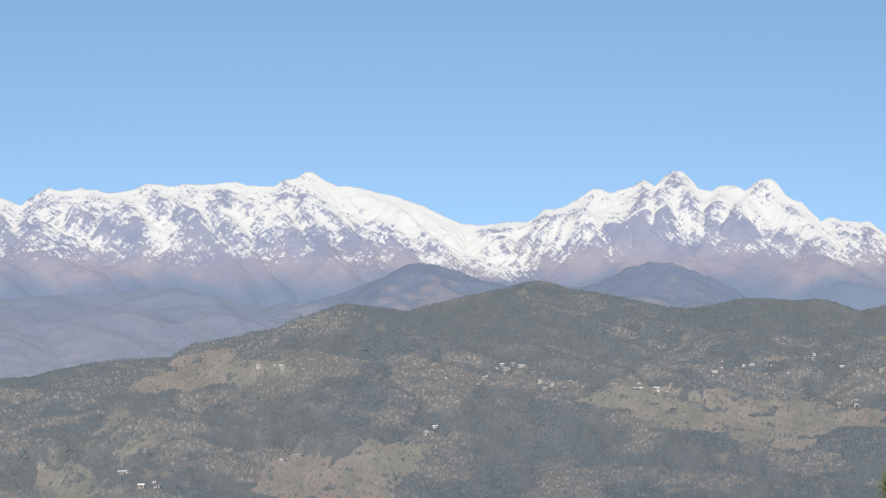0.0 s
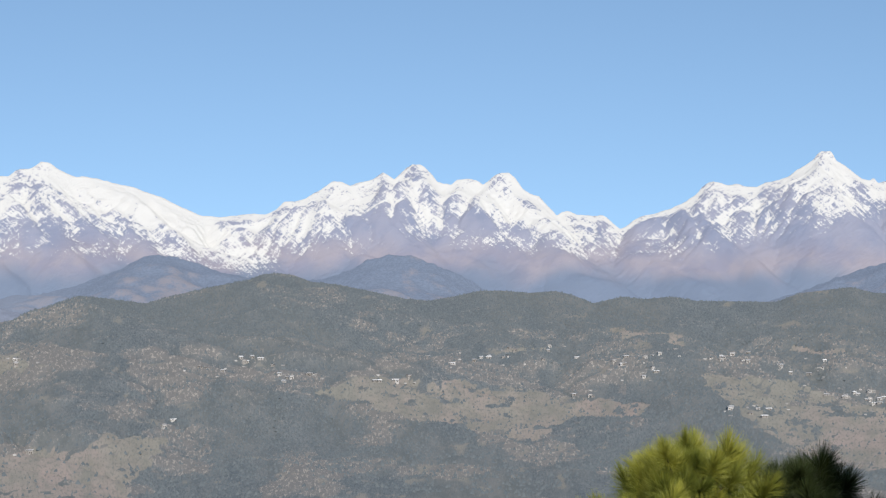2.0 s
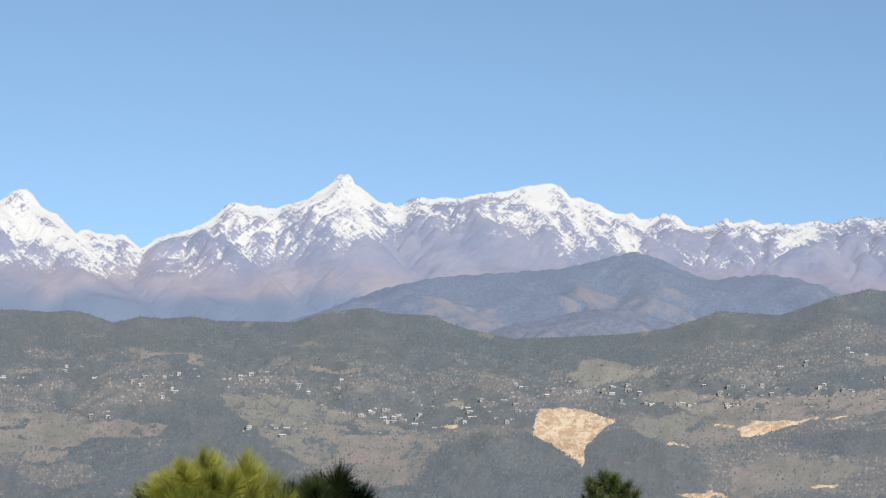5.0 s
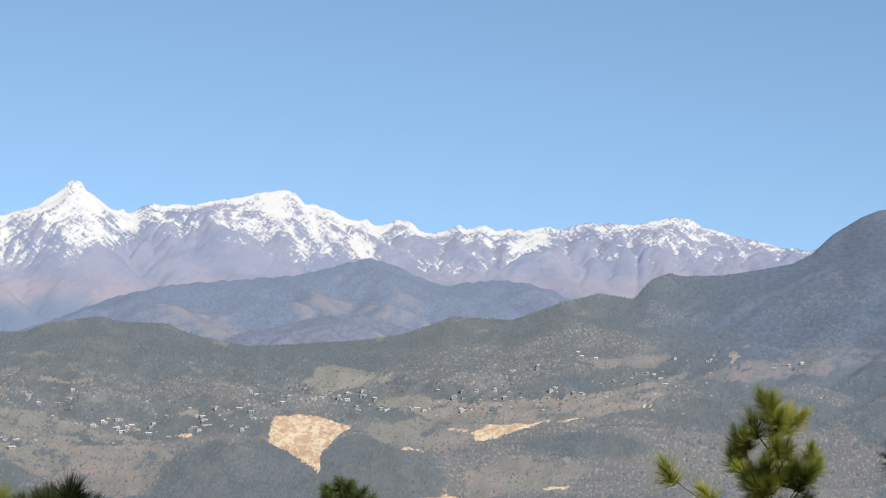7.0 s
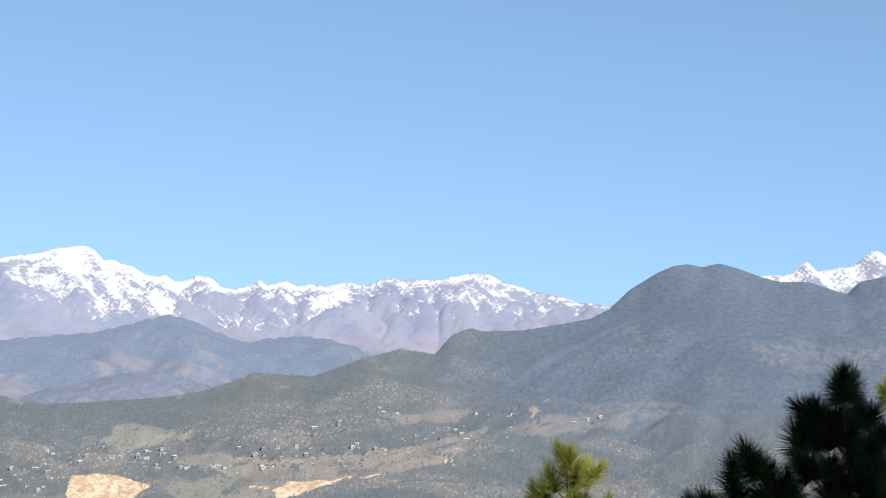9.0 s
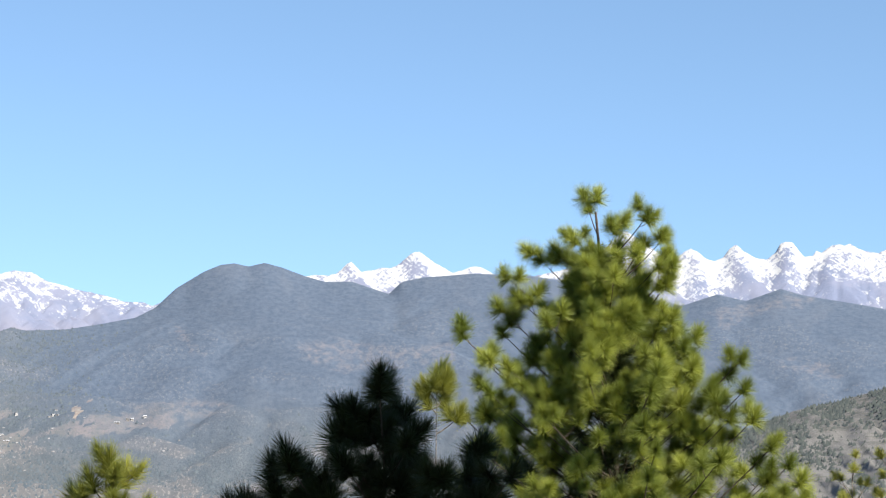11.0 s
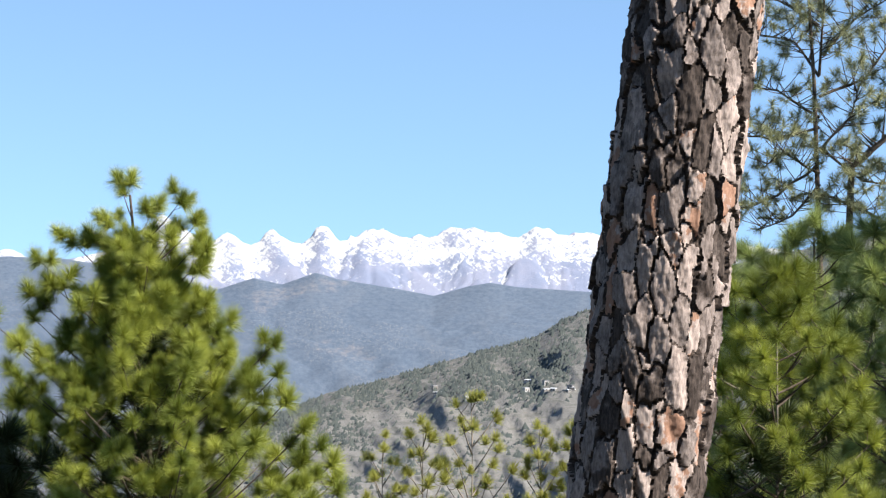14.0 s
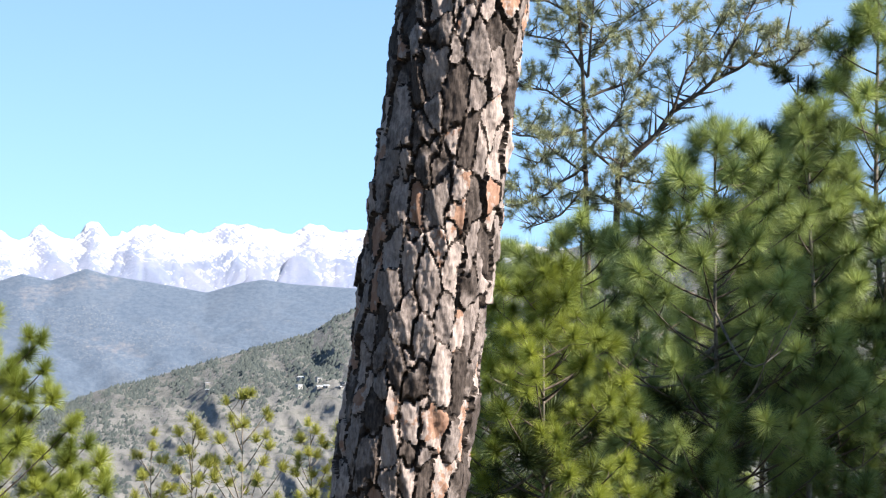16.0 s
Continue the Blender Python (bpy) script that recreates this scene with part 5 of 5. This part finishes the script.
# pine in the shade, part of which is painted into its dark needles
top = place(46.75, -2.0, 11)
dark = Pine("shaded_pine", "young pine standing in the shade, its needles coloured darker for it", foot_of(top), top, 0.03, TUFT_DARK, seed=5)
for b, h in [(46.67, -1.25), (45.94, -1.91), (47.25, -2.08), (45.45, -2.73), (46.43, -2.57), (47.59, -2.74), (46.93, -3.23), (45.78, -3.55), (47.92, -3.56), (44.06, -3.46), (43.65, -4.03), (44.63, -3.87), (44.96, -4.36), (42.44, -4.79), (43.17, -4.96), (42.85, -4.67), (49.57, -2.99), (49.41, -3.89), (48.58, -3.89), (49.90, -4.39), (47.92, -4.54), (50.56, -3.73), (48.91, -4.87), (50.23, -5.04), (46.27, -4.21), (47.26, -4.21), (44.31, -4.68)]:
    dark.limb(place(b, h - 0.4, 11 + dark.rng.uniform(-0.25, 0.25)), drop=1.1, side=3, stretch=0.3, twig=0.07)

# low pine tops
top = place(38.95, -4.25, 13, 0)
low = Pine("low_pine", "small pine top with yellow-green tufts", foot_of(top), top, 0.04, TUFT_GOLD, seed=7)
for b, h in [(39.04, -3.79), (38.55, -4.37), (39.45, -4.19), (38.11, -4.86), (37.99, -5.36), (39.45, -5.00), (40.27, -5.44), (38.48, -5.83), (38.89, -5.50), (39.86, -5.88), (39.12, -4.52)]:
    low.limb(place(b, h, 13 + low.rng.uniform(-0.2, 0.2), 0), drop=0.9, side=1, stretch=0.3, twig=0.08)
low.crown(14, top.z - 1.2, top.z - 0.3, 0.5, 0.5, 0.3, side=2, twig=0.09)
low.limb(place(36.1, -5.75, 13, 0), side=1)
top = place(14.8, -6.35, 10, 0)
tip = Pine("sunlit_low_pine", "sunlit yellow-green pine crown", foot_of(top), top, 0.05, TUFT_GOLD, seed=8)
tip.crown(46, top.z - 0.6, top.z, 0.62, 0.4, 0.2, side=2, twig=0.08)
top = place(18.2, -6.75, 10, 0)
# shaded crown, its shade partly in the dark needle colour
tip = Pine("shaded_low_pine", "pine crown in the shade, its needles coloured darker for it", foot_of(top), top, 0.05, TUFT_DARK, seed=9)
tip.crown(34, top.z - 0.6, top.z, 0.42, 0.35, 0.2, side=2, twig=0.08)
top = place(26.6, -6.25, 30, 0)
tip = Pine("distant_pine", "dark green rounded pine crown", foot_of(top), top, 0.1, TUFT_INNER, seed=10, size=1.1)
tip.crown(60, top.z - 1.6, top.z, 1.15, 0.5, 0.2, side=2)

# sparse yellow saplings on the slope below
for b, h, seed, wide in [(62.9, -2.3, 11, 0.8), (64.9, -3.3, 12, 0.6), (60.3, -3.8, 13, 0.6), (61.5, -3.1, 14, 0.6), (66.1, -3.0, 15, 0.6)]:
    top = place(b, h, 22, 0.06)
    sap = Pine("sparse_sapling", "sparse pine sapling with yellow-green tufts and pale stem", foot_of(top), top, 0.03, TUFT_SMALL, TWIG_PALE, seed=seed)
    sap.crown(21, top.z - 1.7, top.z, wide, 0.6, 0.3, drop=1.1, thick=0.016, side=1, twig=0.11)

# the thicket of pines
for name, b, h, d, girth, count, deep, wide, leaf, seed in [
        ("bright_thicket_pine", 71.7, 1.2, 12, 0.03, 80, 1.9, 0.95, TUFT_YELLOW, 21), ("thicket_pine", 72.8, 2.5, 16, 0.06, 95, 2.9, 1.8, TUFT_OPEN, 22),
        ("thicket_pine", 76.7, 5.3, 13.5, 0.05, 115, 3.4, 1.5, TUFT_OPEN, 23), ("thicket_pine", 81.4, 9.0, 15, 0.07, 105, 4.8, 1.25, TUFT_OPEN, 24),
        ("thicket_pine", 70.2, 2.2, 18, 0.05, 45, 2.7, 1.2, TUFT_OPEN, 25), ("thicket_pine", 74.5, 2.6, 17.5, 0.05, 50, 2.9, 1.4, TUFT_OPEN, 26), ("thicket_pine", 79.4, 5.8, 14.5, 0.06, 80, 3.2, 1.0, TUFT_OPEN, 27)]:
    top = place(b, h, d, 0.075)
    label = "young pine with bright yellow-green tufts" if leaf is TUFT_YELLOW else "leafy young pine with long open needle tufts"
    bush = Pine(name, label, foot_of(top), top, girth, leaf, trunk=TWIG_PALE, seed=seed)
    bush.bare(6, top.z - deep, top.z - 0.3 * deep, wide)
    bush.crown(int(count * 0.85), top.z - deep, top.z, wide, 0.5, 0.45, drop=0.5, side=2, up=0.5)
    # shade within the bush, put in by darker-coloured tufts
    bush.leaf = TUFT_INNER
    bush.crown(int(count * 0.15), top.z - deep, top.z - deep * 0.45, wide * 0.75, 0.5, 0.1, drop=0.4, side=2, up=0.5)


# a pine among them, its shade painted into dark outer tufts
top = place(79.1, 7.0, 15.5, 0.075)
edge = Pine("dark_thicket_pine", "pine with brush-like needle tufts, the outer ones coloured dark for shade", foot_of(top), top, 0.05, TUFT_DARK, seed=61)
for b, h in [(78.75, 6.9), (79.4, 6.6), (80.1, 6.7), (78.2, 5.2), (80.7, 7.9), (80.4, 7.4), (79.0, 5.6), (80.3, 5.4), (77.9, 4.2)]:
    edge.limb(place(b, h, 15.5, 0.075), drop=0.9, side=1, stretch=0.3)
edge.leaf = TUFT_OPEN
edge.crown(40, top.z - 3.0, top.z - 0.4, 0.8, 0.45, 0.3, drop=0.5, side=2)

# pines added to darken the thicket's gaps, shade painted into their needles
for b, h, wide, seed in [(73.2, -0.6, 1.5, 51), (76.2, 0.8, 1.6, 52), (79.8, 3.2, 1.7, 53), (78.0, 4.6, 1.2, 54)]:
    top = place(b, h, 22, 0.075)
    back = Pine("shaded_thicket_pine", "dark-coloured pine added behind the thicket to fill its gaps with shade", foot_of(top), top, 0.07, TUFT_SHADE, seed=seed)
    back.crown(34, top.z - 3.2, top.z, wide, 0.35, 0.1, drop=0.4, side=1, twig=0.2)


# the airy tall pine
def aloft(b, h, d=26):
    return place(b, h, d, 0.075)


top = aloft(72.75, 12.5)
air = Pine("airy_pine", "tall thin pine with sparse grey-green foliage", foot_of(aloft(73.3, 0)), top, 0.10, TUFT_DULL, seed=31)
LOWER_LIMBS = [
        [(73.8, 2.0), (73.9, 4.4), (74.8, 5.1), (75.5, 6.0), (76.6, 6.8), (77.7, 7.4), (78.8, 8.1)], [(73.0, 5.5), (71.6, 5.2), (70.7, 5.4), (69.6, 5.9)],
        [(73.0, 7.0), (72.3, 8.0), (70.8, 8.4)], [(73.0, 7.0), (73.1, 8.4), (73.2, 9.6)], [(73.0, 6.4), (74.3, 6.9), (75.0, 7.9), (76.0, 8.8)], [(73.0, 4.5), (71.8, 3.6), (70.8, 3.2), (70.0, 3.3)],
        [(73.0, 5.0), (74.2, 4.0), (75.6, 3.8)], [(75.5, 6.0), (75.9, 7.2), (77.0, 8.6)]]
UPPER_LIMBS = [
        [(76.6, 6.8), (77.4, 8.2), (77.9, 9.2)], [(73.0, 5.8), (71.8, 6.6), (70.6, 6.8)],
        [(73.0, 8.5), (71.8, 9.2), (70.4, 9.4)], [(73.0, 4.2), (72.0, 4.8), (71.4, 4.4)], [(73.1, 7.6), (74.0, 8.6), (75.2, 9.3)], [(73.0, 3.6), (74.1, 3.2), (74.8, 2.8)],
        [(77.7, 7.4), (78.6, 7.2), (79.2, 7.7)], [(73.0, 4.9), (73.9, 5.8), (74.1, 6.6)], [(73.0, 3.9), (72.2, 3.0), (71.2, 2.6)]]
for path in LOWER_LIMBS + UPPER_LIMBS:
    far = air.rng.uniform(-0.6, 0.6)
    knots = [aloft(b, h, 26 + far * i / 3) - air.foot for i, (b, h) in enumerate(path)]
    pts = [knots[i].lerp(knots[i + 1], f / 3) + Vector((0, 0, air.rng.uniform(-0.02, 0.02))) for i in range(len(knots) - 1) for f in range(3)] + [knots[-1]]
    air.spray(pts, 0.05 if len(path) > 5 else 0.022, 50 if len(path) > 5 else 32, 0.85, 0.36, 0.5)


# ---- the big trunk with its bark plates ----
def big_pine():
    d = 5.5
    low_, high_ = place(67.42, -5.35, d, 0.08), place(69.33, 9.3, d, 0.08)
    way = (high_ - low_).normalized()
    gz = float(ground_height(np.array([low_.x]), np.array([low_.y]))[0])
    base = low_ + way * ((gz - 0.1 - low_.z) / way.z)
    side = way.cross(Vector((0, 0, 1)).cross(way)).normalized()
    thing = tagged(new("big_pine"), "old pine with a leaning trunk of thick plated bark", "pine tree", "pines near the viewpoint")
    thing.location = base
    start = (place(67.5, -7.5, d).z - base.z) / way.z
    tall, girth = 2.25, 0.170
    e1 = Vector((1, 0, 0)).cross(way).normalized()
    e2 = way.cross(e1)
    nu, nv = 250, 420
    around = 2 * math.pi * girth
    U, V = np.meshgrid(np.arange(nu) / nu * around, np.linspace(0, tall, nv))
    rng = np.random.default_rng(5)
    cols, pitch = 19, 0.125
    seeds = []
    for c in range(cols):
        v = rng.uniform(-0.1, 0.03)
        while v < tall + 0.1:
            seeds.append(((c + 0.5 + rng.uniform(-0.28, 0.28)) * around / cols, v))
            v += pitch * rng.uniform(0.4, 1.4)
    seeds = np.array(seeds)
    ang = U / around * 2 * np.pi
    cx, cy = np.cos(ang), np.sin(ang)
    wu = U + 0.013 * fbm(cx * 4 + V * 9, cy * 4 + V * 4, 4, 201) + 0.0035 * fbm(cx * 16 + V * 45, cy * 16 + V * 30, 3, 202)
    wv = V + 0.022 * fbm(cx * 4 + V * 7 + 9, cy * 4 - V * 5, 4, 207) + 0.006 * fbm(cx * 16 - V * 40, cy * 16 + V * 35, 3, 208)
    f1, f2, who, next_who = np.full(U.shape, 9.0), np.full(U.shape, 9.0), np.zeros(U.shape, int), np.zeros(U.shape, int)
    bulk = rng.uniform(0, 0.016, len(seeds))
    for k, (su, sv) in enumerate(seeds):
        du = (wu - su + around / 2) % around - around / 2
        dist = np.hypot(du, (wv - sv) * 0.38) - bulk[k]
        near = dist < f1
        next_who = np.where(near, who, np.where(dist < f2, k, next_who))
        f2 = np.where(near, f1, np.minimum(f2, dist))
        f1 = np.where(near, dist, f1)
        who = np.where(near, k, who)
    edge = f2 - f1
    n = len(seeds)
    lift, tu, tv = rng.uniform(0.002, 0.021, n), rng.normal(0, 0.11, n), rng.normal(0, 0.05, n)
    du = (wu - seeds[who, 0] + around / 2) % around - around / 2
    dv = wv - seeds[who, 1]
    rag = fbm(cx * 30 + V * 60, cy * 30 - V * 40, 3, 211)
    flake = np.floor(3 * vnoise(cx * 7 + V * 14, cy * 7 + V * 5, 215) + 0.5 * rag) * 0.0026
    apart_u = np.abs((seeds[who, 0] - seeds[next_who, 0] + around / 2) % around - around / 2)
    level = smooth(0.6, 1.6, 0.38 * np.abs(seeds[who, 1] - seeds[next_who, 1]) / (apart_u + 0.002))
    gap = 0.0016 * (1 - level) - 0.001 * level + 0.004 * vnoise(cx * 5 + V * 6, cy * 5 - V * 4, 223)
    plate = smooth(0.0, 0.0045, edge - gap + 0.0016 * rag)
    h = plate * (lift[who] + tu[who] * du + tv[who] * dv + flake) + 0.0012 * rag - 0.008 * (1 - plate)
    lump = 1 + 0.025 * fbm(cx * 0.9 + V * 1.2, cy * 0.9 + V, 3, 219)
    taper = 1.035 - 0.035 * V / tall
    R = girth * lump * taper + h
    w3, a3, c3 = (np.array(v) for v in (way, e1, e2))
    P = (w3 * (start + V)[..., None] + (R * cx)[..., None] * a3 + (R * cy)[..., None] * c3).reshape(-1, 3)
    idx = np.arange(nu * nv).reshape(nv, nu)
    quads = np.stack([idx[:-1], np.roll(idx, -1, 1)[:-1], np.roll(idx, -1, 1)[1:], idx[1:]], -1).reshape(-1, 4)
    owner, on = who.ravel(), (plate.ravel() > 0.25)
    same = (owner[quads] == owner[quads[:, :1]]).all(1) & on[quads].all(1)
    rest = quads[~same]

    def piece(faces):
        used, inv = np.unique(faces, return_inverse=True)
        return mesh_of("bark", P[used], inv.reshape(faces.shape))

    trunk = part("trunk", piece(rest), BARK_DARK, thing)
    plate_of, back = owner[quads[:, 0]], []
    facing = Vector((-base.x, -base.y, 0)).normalized()
    for k in range(n):
        mine = quads[same & (plate_of == k)]
        turn = seeds[k, 0] / girth
        if len(mine) > 6 and (e1 * math.cos(turn) + e2 * math.sin(turn)).dot(facing) > -0.2:
            part("bark_plate", piece(mine), BARK, trunk)
        elif len(mine) > 6:
            back.append(mine)
    tagged(part("back_bark", piece(np.concatenate(back)), BARK, trunk), kind="stuff")
    lower = [way * (start * i / 4) for i in range(5)]
    part("trunk_foot", tube(lower, [girth * (1.35 - 0.3 * i / 4) for i in range(5)], 24, 0.05, 3), BARK_DARK, thing)
    upper = [way * (start + tall + 9.0 * i / 12) for i in range(13)]
    part("upper_trunk", tube(upper, [girth * (1.0 - 0.8 * i / 12) for i in range(13)], 20, 0.05, 4), BARK_DARK, thing)
    for v, a, long, lean in ((1.93, 2.55, 0.05, 0.2), (1.47, 2.45, 0.035, 0.9), (1.72, 2.6, 0.03, -0.3)):
        out = e1 * math.cos(a) + e2 * math.sin(a)
        root = way * (start + v) + out * (girth * 0.97)
        part("broken_twig", tube([root, root + out * long * 0.6 + way * lean * 0.02, root + out * long + way * lean * 0.06], [0.005, 0.004, 0.0015], 5), TWIG, thing)


def bark_plate_material():
    n = Nodes("bark_plate")
    p = n.position()
    r = n.add("ShaderNodeObjectInfo").outputs["Random"]
    long = n.add("ShaderNodeMapping", [(0, p), (3, (1.0, 1.0, 0.3))]).outputs[0]
    grain = n.noise(130, 6, 0.65, long)
    blotch = n.noise(14, 5, 0.6, p)
    dark = n.mix(n.ramp(grain, 0.3, 0.7), (0.024, 0.018, 0.015), (0.080, 0.060, 0.051))
    grey = n.mix(n.ramp(grain, 0.3, 0.7), (0.104, 0.080, 0.070), (0.250, 0.202, 0.180))
    pale = n.mix(n.ramp(grain, 0.3, 0.7), (0.21, 0.162, 0.142), (0.38, 0.305, 0.268))
    orange = n.mix(n.ramp(grain, 0.3, 0.7), (0.20, 0.105, 0.070), (0.29, 0.172, 0.118))
    value = n.math("ADD", r, n.math("MULTIPLY", n.math("SUBTRACT", blotch, 0.5), 1.3))
    colour = n.mix(n.ramp(value, 0.16, 0.38), dark, grey)
    colour = n.mix(n.ramp(value, 0.52, 0.66), colour, pale)
    colour = n.mix(n.ramp(value, 0.88, 0.94), colour, orange)
    n.bump(grain, 0.55, 0.004)
    return n.finish(colour, 0.9)


BARK = bark_plate_material()
big_pine()


# ---- unseen crowns overhead and pines behind the viewpoint, added to shade the trees below ----
DENSE = tufts(NEEDLE_DARK, 110, 0.34, (5, 120), seed=8, width=0.05)


def shade_pine(label, foot, z0, z1, wide, count, seed, size=2.1):
    tree = Pine("tall_pine", label, foot_of(foot), Vector((foot[0], foot[1], z1)), 0.14, DENSE, seed=seed, size=size)
    tree.crown(count, z0, z1, wide, 0.4, 0.3, drop=0.4, side=1, twig=0.2)


shade_pine("unseen tall dense pine added behind the viewpoint to shade a low pine", (4.1, -2.0), 8.4, 11.2, 0.35, 18, 41)
shade_pine("unseen tall dense pine added to shade the foot of the thicket", (13.3, -2.9), 3.6, 5.2, 0.65, 28, 42)
shade_pine("unseen tall dense pine added to shade the right of the thicket", (15.0, -3.4), 5.2, 6.3, 0.3, 14, 44)
shade_pine("unseen tall dense pine with a high crown, added to shade the dark pine", (8.15, 0.2), 4.6, 7.0, 1.0, 28, 43)
shade_pine("unseen tall dense pine added to shade the foot of the young pine", (12.85, 0.6), 5.6, 8.2, 0.5, 20, 45)
# unseen pines added to keep sky light off the big trunk's left side
shade_pine("unseen tall dense pine added behind the viewpoint to screen sky light", (-2.6, -2.2), 1.6, 8.0, 1.5, 32, 46)
shade_pine("unseen tall dense pine added behind the viewpoint to screen sky light", (-3.8, 0.4), 1.4, 8.4, 1.5, 32, 47)
shade_pine("unseen tall dense pine added behind the viewpoint to screen sky light", (-3.6, 3.0), 1.0, 7.6, 1.3, 28, 48)
shade_pine("unseen tall dense pine added left of the viewpoint to screen sky light", (-6.4, 6.5), 0.5, 11.0, 2.0, 24, 49, 3.2)
shade_pine("unseen tall dense pine added left of the viewpoint to screen sky light", (-7.0, 1.8), 1.0, 12.0, 2.0, 24, 50, 3.2)
shade_pine("unseen tall dense pine added left of the viewpoint to screen sky light", (-6.0, -2.6), 1.0, 12.0, 2.0, 24, 55, 3.2)
